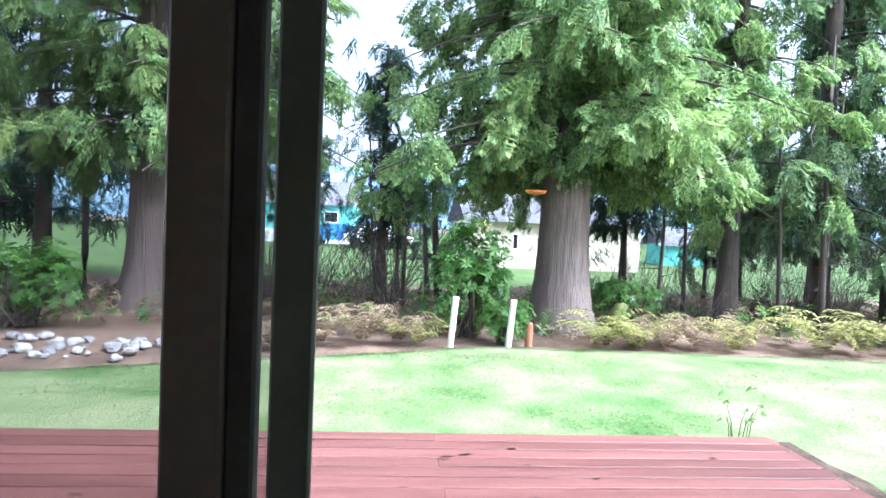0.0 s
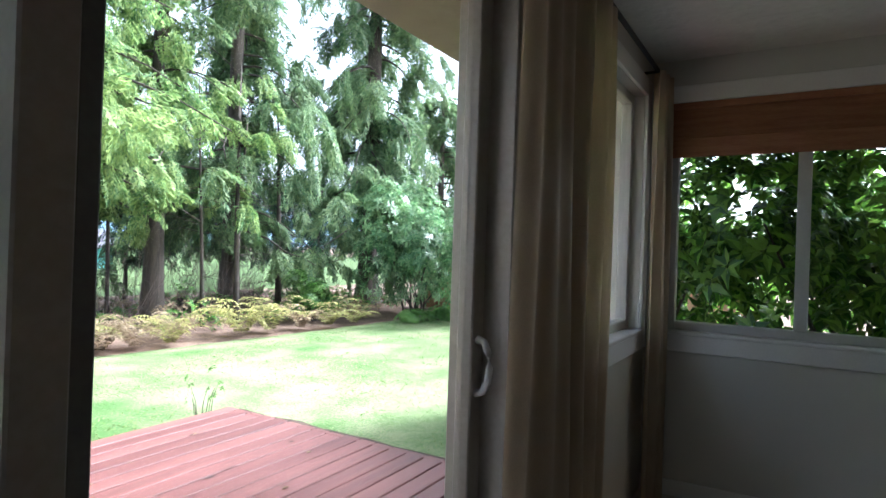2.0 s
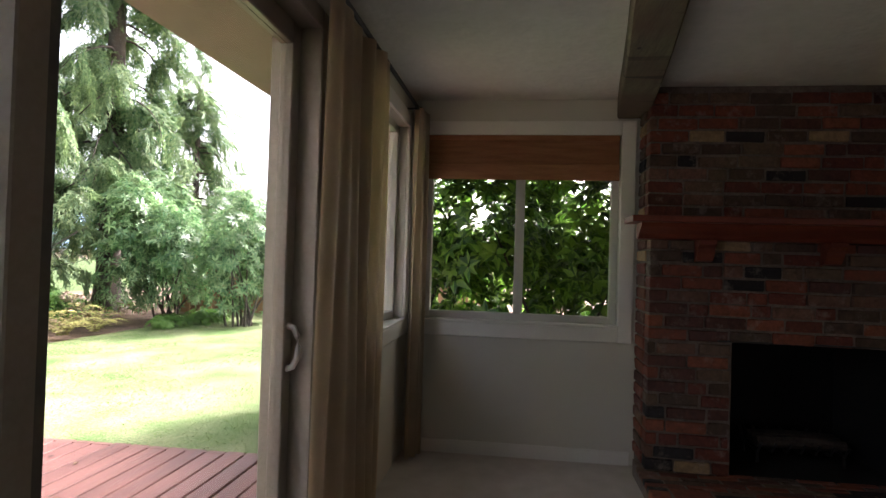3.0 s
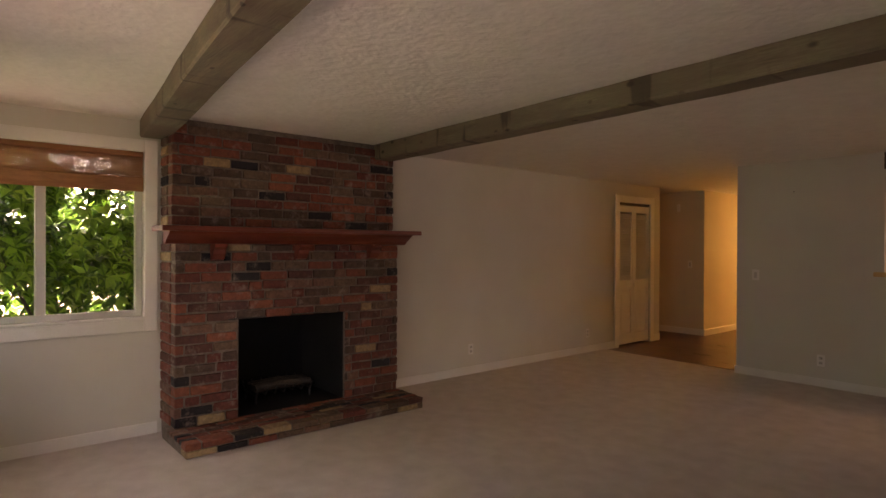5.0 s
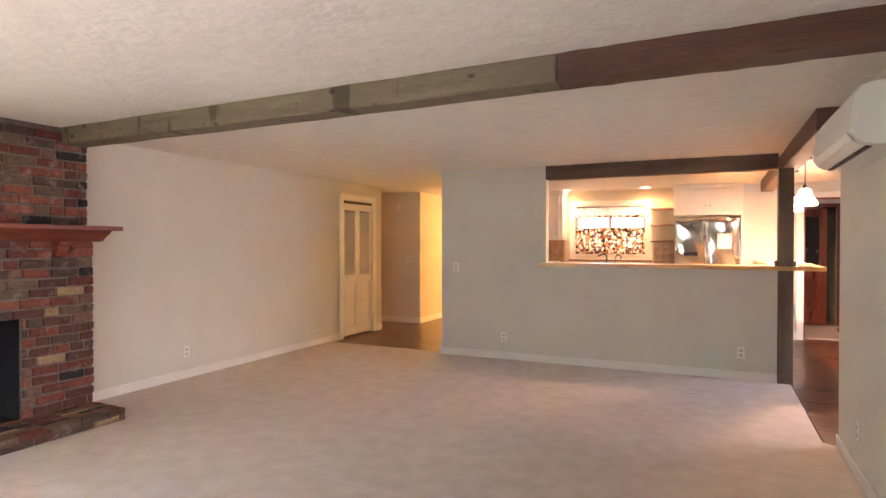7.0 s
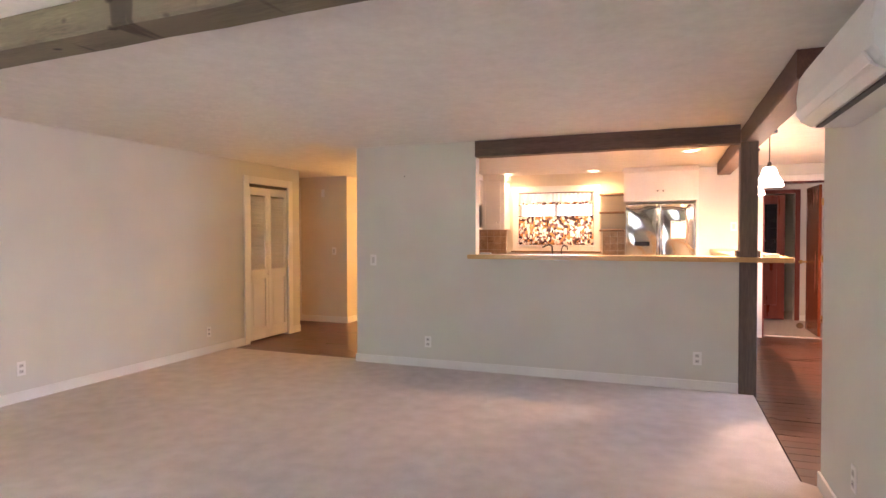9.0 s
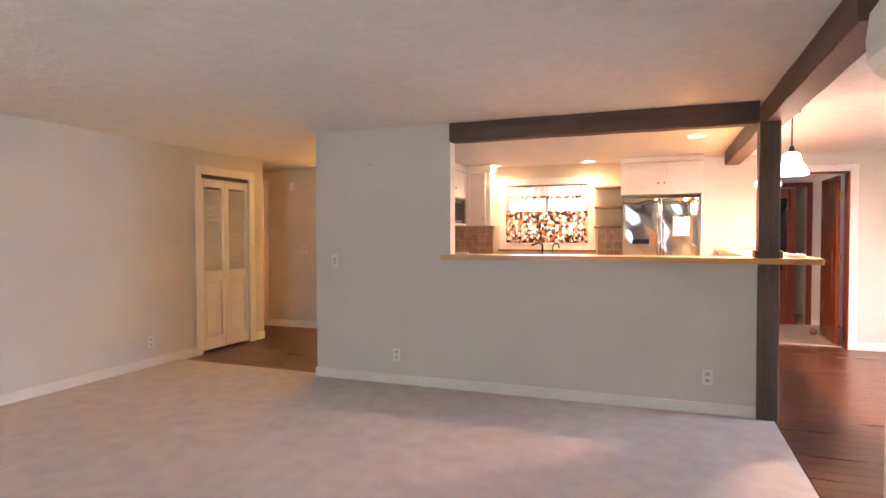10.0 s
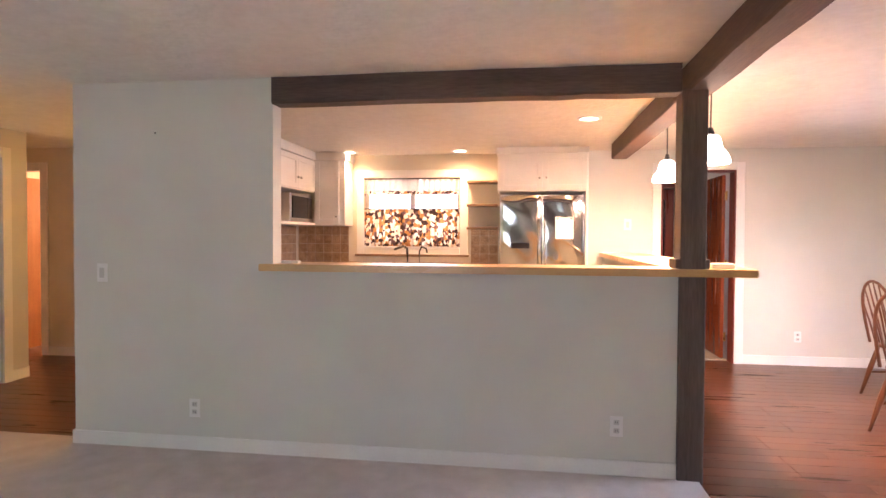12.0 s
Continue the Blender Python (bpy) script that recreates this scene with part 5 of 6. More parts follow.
bm = bmesh.new()
n = 90
grid = []
for i in range(n + 1):
    row = []
    for j in range(n + 1):
        u, v = i / n * 2 - 1, j / n * 2 - 1
        x = math.copysign(abs(u) ** 3 * 900 + abs(u) * 22, u)
        y = -15 + math.copysign(abs(v) ** 3 * 900 + abs(v) * 18, v)
        z = GZ - 0.07 + 0.05 * noise.noise(Vector((x * 0.5, y * 0.5, 0)))
        if y < -14.8:
            z += 0.10 * noise.noise(Vector((x * 0.35, y * 0.35, 3)))
        row.append(bm.verts.new((x, y, z)))
    grid.append(row)
for i in range(n):
    for j in range(n):
        bm.faces.new((grid[i][j], grid[i + 1][j], grid[i + 1][j + 1], grid[i][j + 1]))
structure("ground", bm, LITTER, "brown leaf litter and mulch under the trees", smooth=True)

bm = bmesh.new()
cols, rows = 90, 26
rngl = random.Random(3)
g = []
for i in range(cols + 1):
    x = -13.5 + 28.5 * i / cols
    e = lawn_edge(x) + 0.09 * noise.noise(Vector((x * 2.1, 0, 0))) + rngl.uniform(-0.03, 0.03)
    near = -7.5 if x > -0.35 else -6.4
    g.append([bm.verts.new((x, near + (e - near) * j / rows, GZ + 0.02 * noise.noise(Vector((x * 0.6, j * 0.4, 1))))) for j in range(rows + 1)])
for a, b in zip(g, g[1:]):
    for j in range(rows):
        bm.faces.new((a[j], b[j], b[j + 1], a[j + 1]))
rim = [e for e in bm.edges if e.is_boundary]
r = bmesh.ops.extrude_edge_only(bm, edges=rim)
bmesh.ops.translate(bm, verts=[v for v in r["geom"] if isinstance(v, bmesh.types.BMVert)], vec=(0, 0, -0.12))
structure("lawn", bm, GRASS, "mossy green lawn with pale worn patches", smooth=True)

# short blades on the lawn
rg = np.random.default_rng(5)
N = 50000
bx = rg.uniform(-9, 7, N)
by = -7.6 - (rg.random(N) ** 0.8) * 6.6
keep = np.array([y > lawn_edge(x) + 0.03 and not (x > -0.15 and y > -10.5) for x, y in zip(bx, by)])
bx, by = bx[keep], by[keep]
a = rg.uniform(0, 6.28, len(bx))
hgt, lean = rg.uniform(0.008, 0.022, len(bx)), rg.uniform(-0.05, 0.05, (len(bx), 2))
w = 0.006
base = np.stack([bx, by, np.full(len(bx), GZ - 0.005)], 1)
side = np.stack([np.cos(a) * w, np.sin(a) * w, np.zeros(len(bx))], 1)
tip = base + np.stack([lean[:, 0], lean[:, 1], hgt], 1)
q = np.stack([base - side, base + side, tip + side * 0.3, tip - side * 0.3], 1)
tagged(new("grass", quads_mesh("grass", q, BLADE)), "short green grass blades", "grass", kind="stuff")

bm = bmesh.new()
gs = []
for i in range(25):
    y = -10.75 + 3.6 * i / 24
    gs.append([bm.verts.new((x + 0.05 * noise.noise(Vector((y * 3, x, 0))), y, GZ + (0.05 if 0 < k < 3 else -0.03))) for k, x in enumerate((-0.60, -0.53, -0.1, -0.02))])
for a_, b_ in zip(gs, gs[1:]):
    for k in range(3):
        bm.faces.new((a_[k], b_[k], b_[k + 1], a_[k + 1]))
structure("soil_strip", bm, SOIL, "dark soil strip along the deck", smooth=True)

# far green field behind the trees
bm = bmesh.new()
g = []
for i in range(41):
    x = -60 + 130 * i / 40
    g.append([bm.verts.new((x, -20.5 + 1.2 * noise.noise(Vector((x * 0.2, 2, 0))) - d, GZ + (0.06 + 0.006 * d if d else -0.5))) for d in (0, 4, 10, 20, 45, 90)])
for a_, b_ in zip(g, g[1:]):
    for j in range(5):
        bm.faces.new((a_[j], b_[j], b_[j + 1], a_[j + 1]))
structure("field", bm, FIELD, "bright green grass beyond the trees", smooth=True)

# hills on the horizon, distance haze painted in as blue
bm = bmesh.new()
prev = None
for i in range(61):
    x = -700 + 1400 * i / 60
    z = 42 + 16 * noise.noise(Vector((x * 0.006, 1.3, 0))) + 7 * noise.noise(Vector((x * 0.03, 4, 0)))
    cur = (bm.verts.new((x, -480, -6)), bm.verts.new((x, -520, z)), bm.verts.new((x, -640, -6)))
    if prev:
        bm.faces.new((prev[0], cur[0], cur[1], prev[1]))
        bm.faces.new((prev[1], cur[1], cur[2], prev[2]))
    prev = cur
structure("backdrop", bm, HILL, "forested hills with blue haze painted into their colour", smooth=True)

deck = thing("deck", "wet red-stained wooden deck with nail heads", "deck", (0, -10.33, -0.12), kind="structure")
D_END = 8.6
bm = bmesh.new()
box(bm, 0.03, D_END, -10.30, -7.16, -0.30, -0.165)
part("joists", bm, GAPM, deck)
part("fascia", soft_box(-0.012, 0.02, -10.33, -7.16, -0.33, -0.121, 0.004, 1), DECK, deck)
part("fascia", soft_box(0.02, D_END, -10.335, -10.305, -0.33, -0.165, 0.004, 1), DECK, deck)
rd = random.Random(8)
shapes = {}
y, k = -10.33, 0
while y < -7.2:
    cuts = [-0.03, 2.4 + (k % 3) * 0.8, D_END]
    for x0, x1 in zip(cuts, cuts[1:]):
        key = round(x1 - x0, 3)
        if key not in shapes:
            bmb = bmesh.new()
            L = x1 - x0 - 0.003
            ringsb = []
            for i in range(9):
                u = L * i / 8
                c = 0.0025 * math.sin(i * 1.7 + key)
                ringsb.append([bmb.verts.new((u, yy, zz + c * 0.6)) for yy, zz in ((0.005, -0.038), (0.003, -0.005), (0.007, 0), (0.127, 0), (0.131, -0.005), (0.129, -0.038))])
            for A, B in zip(ringsb, ringsb[1:]):
                for i in range(6):
                    bmb.faces.new((A[i], A[(i + 1) % 6], B[(i + 1) % 6], B[i]))
            bmb.faces.new(ringsb[0])
            bmb.faces.new(ringsb[-1][::-1])
            shapes[key] = mesh_of("plank", bmb, DECK)
        ob = new("plank", shapes[key])
        ob.parent = deck
        ob.location = (x0 - 0.0, y + 10.33, 0.0 + rd.uniform(-0.002, 0.002))
    y += 0.142
    k += 1
# knots on the boards
KNOT = mat("dark_knot", (0.03, 0.012, 0.008), (0.07, 0.03, 0.02), rough=0.7)
for i in range(46):
    bm = bmesh.new()
    bmesh.ops.create_circle(bm, cap_ends=True, segments=9, radius=1.0, matrix=pose(rd.uniform(0.2, 5), rd.uniform(-10.2, -7.6), -0.1165, 0, 0, rd.uniform(-8, 8)) @ Matrix.Diagonal((rd.uniform(0.015, 0.05), rd.uniform(0.006, 0.016), 1, 1)))
    part("knot", bm, KNOT, deck)
# fallen leaves on the deck
for x, y, s in ((2.22, -9.95, 0.05), (1.5, -9.6, 0.035), (0.4, -9.0, 0.03), (0.9, -8.7, 0.03), (2.9, -9.3, 0.04), (1.9, -10.05, 0.04), (0.6, -9.9, 0.03)):
    bm = bmesh.new()
    vs = [bm.verts.new(p) for p in ((x - s, y, -0.116), (x, y - s * 0.45, -0.108), (x + s, y + s * 0.1, -0.114), (x, y + s * 0.5, -0.105))]
    bm.faces.new(vs)
    bmesh.ops.solidify(bm, geom=bm.faces[:], thickness=0.001)
    solo("fallen_leaf", bm, FERND, "dry tan leaf lying on the deck", "leaf", group="leaves on the deck")


# ---- leaves and trees ----
def rot_frames(yaw, pitch, roll):
    cy, sy, cp, sp, cr, sr = np.cos(yaw), np.sin(yaw), np.cos(pitch), np.sin(pitch), np.cos(roll), np.sin(roll)
    z0, o1 = np.zeros_like(yaw), np.ones_like(yaw)
    Rz = np.stack([np.stack([cy, -sy, z0], -1), np.stack([sy, cy, z0], -1), np.stack([z0, z0, o1], -1)], -2)
    Ry = np.stack([np.stack([cp, z0, sp], -1), np.stack([z0, o1, z0], -1), np.stack([-sp, z0, cp], -1)], -2)
    Rx = np.stack([np.stack([o1, z0, z0], -1), np.stack([z0, cr, -sr], -1), np.stack([z0, sr, cr], -1)], -2)
    return Rz @ Ry @ Rx


def scatter(base, pos, yaw, pitch, roll, size):
    """base quads (k, 4, 3) set at every place."""
    R = rot_frames(yaw, pitch, roll)
    v = np.einsum('nij,kaj->nkai', R, base) * size[:, None, None, None] + pos[:, None, None, :]
    return v.reshape(-1, 4, 3)


def spray_base(n=13, droop=0.5, width=0.3, seed=0):
    """A drooping cedar spray along +x, 1 long, of narrow leaflets."""
    r = np.random.default_rng(seed)
    out = []
    for i in range(n):
        u = (i + 0.5) / n
        ax = np.array([u * 0.86, 0.0, -droop * u * u])
        ln = width * (1 - 0.75 * u) * (0.55 + 0.9 * min(1, u * 3)) * 0.9
        for s in (-1, 1):
            ang = math.radians(50 + r.uniform(-18, 18))
            d = np.array([math.cos(ang), s * math.sin(ang), -0.45 - 0.4 * u + r.uniform(-0.2, 0.2)]) * ln
            sd = np.array([-math.sin(ang) * s, math.cos(ang), r.uniform(-0.3, 0.3)]) * 0.03
            out.append([ax, ax + d * 0.45 + sd, ax + d, ax + d * 0.45 - sd])
    return np.array(out)


def fan_base(branches=7, leaves=4, droop=0.55, width=0.42, seed=0):
    """A broad lacy cedar fan along +x, 1 long: side branchlets that hang, each with short scale leaves."""
    r = np.random.default_rng(seed)
    out = []
    for i in range(branches):
        u = (i + 0.4) / branches
        ax = np.array([u * 0.9, 0.0, -droop * u * u])
        ln = width * (1.05 - 0.75 * u) * r.uniform(0.8, 1.15)
        for s in (-1, 1):
            ang = math.radians(46 + r.uniform(-14, 14))
            d = np.array([math.cos(ang), s * math.sin(ang), -0.35 - 0.5 * u + r.uniform(-0.15, 0.1)])
            for k in range(leaves):
                w = (k + 0.5) / leaves
                p = ax + d * ln * w + np.array([0, 0, -0.45 * ln * w * w])
                q = (-1) ** k
                e = np.array([math.cos(ang + q * 0.6), s * math.sin(ang + q * 0.6), -0.7 + r.uniform(-0.3, 0.2)]) * 0.15 * (1.2 - 0.5 * w)
                sd = np.array([-math.sin(ang) * s, math.cos(ang), r.uniform(-0.5, 0.5)]) * 0.036
                out.append([p - e * 0.25, p + e * 0.4 + sd, p + e, p + e * 0.4 - sd])
    tip = np.array([0.9, 0, -droop * 0.81])
    for a in (-0.25, 0.0, 0.25):
        e = np.array([0.15, a * 0.4, -0.16])
        out.append([tip - e * 0.4, tip + e * 0.4 + np.array([0, 0.035, 0]), tip + e, tip + e * 0.4 - np.array([0, 0.035, 0])])
    return np.array(out)


def trunk_mesh(x, y, z0, h, r, flare=1.5, seg=18, rows=16, seed=0, lean=(0, 0)):
    bm = bmesh.new()
    rings = []
    for j in range(rows + 1):
        v = (j / rows) ** 1.6
        z = z0 - 0.15 + h * v
        rr = r * (1 - 0.72 * v) * (1 + (flare - 1) * math.exp(-max(0, z - z0) * 2.0))
        ring = []
        for k in range(seg):
            a = 2 * math.pi * k / seg
            f = 1 + 0.16 * noise.noise(Vector((math.cos(a) * 1.5 + seed, math.sin(a) * 1.5, z * 0.35))) + 0.05 * math.sin(5 * a + seed) * math.exp(-max(0, z - z0))
            ring.append(bm.verts.new((x + lean[0] * v * h + rr * f * math.cos(a), y + lean[1] * v * h + rr * f * math.sin(a), z)))
        rings.append(ring)
    for a, b in zip(rings, rings[1:]):
        for k in range(seg):
            bm.faces.new((a[k], a[(k + 1) % seg], b[(k + 1) % seg], b[k]))
    return bm


def conifer(name, label, x, y, h, r, crown_r, crown_z, nlimb, per, size, foliage, bark, seed, hang=0.3, droop=0.5, up=0.1, top_cut=11.0, fans=False, skirt=0):
    """Trunk, drooping limbs and a crown of hanging sprays."""
    rng = np.random.default_rng(seed)
    t = thing(name, label, "tree", (x, y, GZ))
    part("trunk", trunk_mesh(x, y, GZ - 0.05, h, r, seed=seed), bark, t, smooth=True)
    bm = bmesh.new()
    P, Y, S, PT = [], [], [], []
    for i in range(nlimb + skirt):
        f = (i + rng.random()) / nlimb
        z = crown_z + 0.5 + f * (min(h * 0.93, top_cut) - crown_z - 0.5)
        a = rng.uniform(0, 2 * math.pi)
        R = crown_r * (1 - 0.8 * (z - crown_z) / (h - crown_z)) * rng.uniform(0.6, 1.05)
        if i >= nlimb:
            z, R = crown_z + rng.uniform(0.7, 2.4), rng.uniform(0.8, 2.2)
        pts = []
        for s in np.linspace(0, 1, 6):
            bend = 0.18 * math.sin(3 * s + i)
            zz = z + R * (up * s * 2 - hang * s * s)
            if zz < crown_z - 0.2:
                zz = crown_z - 0.2 + 0.3 * rng.random()
            pts.append((x + math.cos(a + bend) * R * s, y + math.sin(a + bend) * R * s, zz))
        tube(bm, pts, [max(0.012, 0.05 * (1 - s)) * (0.5 + r) for s in np.linspace(0, 0.9, 6)], 5)
        arr = np.array(pts)
        tufts = max(3, per // 6)
        m = tufts * 6
        s = np.repeat(0.08 + 0.92 * rng.random(tufts) ** 0.85, 6)
        idx = np.clip((s * 5).astype(int), 0, 4)
        fr = (s * 5 - idx)[:, None]
        pos = arr[idx] * (1 - fr) + arr[idx + 1] * fr
        pos += np.repeat(rng.normal(0, 1, (tufts, 3)) * np.array([0.26, 0.26, 0.10]), 6, 0) * (0.4 + s[:, None])
        pos += rng.normal(0, 1, (m, 3)) * np.array([0.07, 0.07, 0.06])
        P.append(pos)
        Y.append(a + np.repeat(rng.normal(0, 0.6, tufts), 6) + rng.normal(0, 0.55, m))
        S.append(size * np.repeat(rng.uniform(0.75, 1.2, tufts), 6) * rng.uniform(0.6, 1.15, m))
        PT.append(np.repeat(rng.normal(0.45, 0.25, tufts), 6) + rng.normal(0, 0.3, m))
    part("limbs", bm, BARK2, t, smooth=True)
    P, Y, S, PT = np.concatenate(P), np.concatenate(Y), np.concatenate(S), np.concatenate(PT)
    v = scatter(fan_base(7, 4, droop, 0.42, seed) if fans else spray_base(12, droop, 0.3, seed), P, Y, PT, rng.normal(0, 0.4, len(P)), S) - np.array([x, y, GZ])
    ob = new("crown", quads_mesh("crown", v, foliage))
    ob.parent = t
    return t


conifer("cedar_tree", "big old cedar with a broad bare trunk and drooping green sprays", -0.25, -16.4, 15.0, 0.46, 4.1, 1.75, 150, 42, 0.5, CEDAR, BARK, 1, hang=0.42, up=0.12, top_cut=9.5, fans=True, skirt=46)
conifer("cedar_tree", "old cedar with dark trunk beside the rock garden", 7.1, -17.6, 15.0, 0.50, 4.4, 2.0, 100, 30, 0.55, CEDAR, BARK, 2, hang=0.42, up=0.12, top_cut=9.5, fans=True, skirt=20)
conifer("weeping_cedar", "cedar with long weeping grey-green branches", -6.4, -18.2, 15.0, 0.22, 3.2, 1.0, 58, 30, 0.6, CEDAR2, BARK2, 3, hang=0.75, droop=0.9, top_cut=9.5, fans=True)
conifer("weeping_cedar", "tall weeping cedar behind the rhododendron", -10.6, -17.2, 16.0, 0.30, 3.4, 1.1, 58, 30, 0.62, CEDAR2, BARK2, 4, hang=0.8, droop=0.9, top_cut=10, fans=True)
conifer("cedar_tree", "cedar with pale green tips reaching over the lawn", -4.0, -17.6, 14.0, 0.20, 2.7, 2.2, 42, 30, 0.5, CEDAR, BARK2, 6, hang=0.5, top_cut=9.5, fans=True)
conifer("fir_tree", "dark fir with thin twiggy branches", 3.0, -20.4, 6.0, 0.13, 1.15, 0.3, 60, 20, 0.42, DARKFIR, BARK2, 7, hang=0.2, top_cut=6)
conifer("fir_tree", "dark fir in the wooded strip", -3.4, -21.5, 5.0, 0.10, 1.7, 0.9, 60, 20, 0.5, DARKFIR, BARK2, 8, hang=0.25)
conifer("fir_tree", "dark fir among the cedars", -8.4, -21.0, 5.0, 0.10, 1.8, 0.6, 40, 20, 0.5, DARKFIR, BARK2, 9, hang=0.3)
conifer("fir_tree", "dark fir near the garden corner", -13.5, -16.5, 7.0, 0.16, 2.2, 0.6, 50, 20, 0.7, CEDAR2, BARK2, 10, hang=0.5)
conifer("fir_tree", "dark fir beyond the rock garden", 11.0, -21.0, 12.0, 0.2, 3.0, 0.6, 80, 20, 0.7, DARKFIR, BARK2, 12, hang=0.4)

small_fir = conifer("fir_tree", "small twiggy dark fir between the trunks", 2.6, -21.6, 3.4, 0.06, 1.2, 0.25, 42, 16, 0.36, DARKFIR, BARK2, 14, hang=0.15)
for k_, (x, y, s) in enumerate(((-1.9, -22.5, 1.0), (-5.2, -20.6, 0.9), (-7.0, -22.0, 1.1), (-10.0, -20.2, 1.0), (4.9, -22.0, 1.1), (9.0, -22.5, 1.2), (-12.5, -21.0, 1.2))):
    copy_thing(small_fir, pose(x, y, GZ, 0, 0, 47 * k_) @ Matrix.Scale(s, 4))

# far woods
rw = np.random.default_rng(21)
v = []
sb = spray_base(9, 0.4, 0.5, 2)
for i in range(70):
    x, y = rw.uniform(-75, 75), rw.uniform(-95, -62)
    if 2 < x < 16:
        continue
    hh = rw.uniform(7, 15)
    m = 70
    zz = rw.random(m) ** 0.8
    aa = rw.uniform(0, 6.28, m)
    rad = (1 - zz) * hh * 0.24
    pos = np.stack([x + np.cos(aa) * rad, y + np.sin(aa) * rad, GZ + 0.5 + zz * hh], 1)
    v.append(scatter(sb, pos, aa, rw.normal(0.5, 0.2, m), rw.normal(0, 0.4, m), np.full(m, 2.1)))
tagged(new("far_woods", quads_mesh("far_woods", np.concatenate(v), DARKFIR)), "distant dark conifers", "woods", kind="stuff")


# bare saplings and dead twigs
def sapling(x, y, h, r, seed, lean=(0.0, 0.0), twigs=26, label="thin bare tree with dead grey twigs"):
    rng = random.Random(seed)
    t = thing("bare_tree", label, "tree", (x, y, GZ), group="bare trees in the wooded strip")
    bm = bmesh.new()
    pts = [(x + lean[0] * s * h + 0.05 * math.sin(3 * s + seed), y + lean[1] * s * h, GZ - 0.1 + h * s) for s in (0, 0.15, 0.35, 0.6, 0.8, 1)]
    tube(bm, pts, [r, r * 0.85, r * 0.7, r * 0.5, r * 0.35, r * 0.15], 8)
    part("trunk", bm, BARK2, t, smooth=True)
    bm = bmesh.new()
    for i in range(twigs):
        s = rng.uniform(0.12, 0.95)
        p = Vector((x + lean[0] * s * h, y + lean[1] * s * h, GZ + h * s))
        a, L = rng.uniform(0, 6.28), rng.uniform(0.4, 1.3) * (1.1 - s * 0.6)
        d = Vector((math.cos(a), math.sin(a), rng.uniform(-0.25, 0.4)))
        q1, q2 = p + d * L * 0.5 + Vector((0, 0, -0.04)), p + d * L + Vector((0, 0, rng.uniform(-0.25, 0.1)))
        tube(bm, [p, q1, q2], [0.009, 0.006, 0.002], 4)
        for k in range(3):
            e = q1.lerp(q2, rng.random())
            tube(bm, [e, e + Vector((rng.uniform(-1, 1), rng.uniform(-1, 1), rng.uniform(-0.5, 0.5))) * 0.28], [0.004, 0.0015], 3)
    part("twigs", bm, BARK2, t)


for i, (x, y, h, r, lean) in enumerate(((2.0, -18.6, 4.5, 0.06, (0.05, 0)), (2.5, -19.0, 5.0, 0.05, (-0.04, 0)), (3.0, -18.9, 4.2, 0.05, (0.08, 0)), (1.6, -19.4, 5, 0.10, (0.1, 0)),
                                        (-2.6, -17.6, 5.0, 0.05, (0.0, 0)), (-3.5, -18.4, 5.5, 0.05, (0.03, 0)), (-4.4, -16.6, 5.0, 0.05, (0.03, 0)), (-5.1, -16.4, 5.5, 0.07, (0, 0)),
                                        (-5.6, -17.0, 5.0, 0.06, (-0.04, 0)), (-1.0, -17.8, 4.0, 0.03, (0.0, 0)), (-7.3, -17.4, 5, 0.09, (0.06, 0)), (9.3, -19.5, 6, 0.09, (0.02, 0)))):
    sapling(x, y, h, r, 30 + i, lean)


rt = np.random.default_rng(77)
q = []
for i in range(340):
    x, y = rt.uniform(-9.5, 6.5), -16.9 - rt.random() * 4.5
    if noise.noise(Vector((x * 0.8, y * 0.8, 2))) < -0.05 or -1.2 < x < 1.3:
        continue
    hgt = rt.uniform(0.7, 2.7)
    for k in range(7):
        d = np.array([rt.normal(0, 0.55), rt.normal(0, 0.5), 1.0]) * hgt * rt.uniform(0.5, 1.0)
        p0 = np.array([x + rt.normal(0, 0.06), y + rt.normal(0, 0.06), GZ - 0.08])
        p1 = p0 + d
        sd = np.array([0.007, 0.002, 0.0])
        q.append([p0 - sd, p0 + sd, p1 + sd * 0.3, p1 - sd * 0.3])
        for w in range(5):
            b0 = p0 + d * rt.uniform(0.25, 0.95)
            e = np.array([rt.normal(0, 0.5), rt.normal(0, 0.5), rt.uniform(-0.25, 0.5)]) * 0.55
            q.append([b0 - sd * 0.55, b0 + sd * 0.55, b0 + e + sd * 0.2, b0 + e - sd * 0.2])
tagged(new("thicket", quads_mesh("thicket", np.array(q), TWIG)), "tangled bare grey-brown twigs between the trunks", "thicket", kind="stuff")


def leaf_base(n=7, length=1.0, width=0.26, lift=0.35, seed=0):
    """A whorl of n lance-shaped leaves, each folded along its rib."""
    r = np.random.default_rng(seed)
    out = []
    for i in range(n):
        a = 2 * math.pi * i / n + r.uniform(-0.3, 0.3)
        d = np.array([math.cos(a), math.sin(a), 0])
        s = np.array([-math.sin(a), math.cos(a), 0]) * width / 2
        L = length * r.uniform(0.75, 1.1)
        k = lift * r.uniform(0.3, 1.3)
        up1, up2 = np.array([0, 0, k * 0.5 * L]), np.array([0, 0, (k * 0.35 - 0.12) * L])
        m0, m1, m2 = d * 0.06 * L, d * 0.5 * L + up1, d * L + up2
        e = np.array([0, 0, 0.05])
        out.append([m0, m1 * 0.72 + s + e, m2, m1])
        out.append([m0, m1, m2, m1 * 0.72 - s + e])
    return np.array(out)


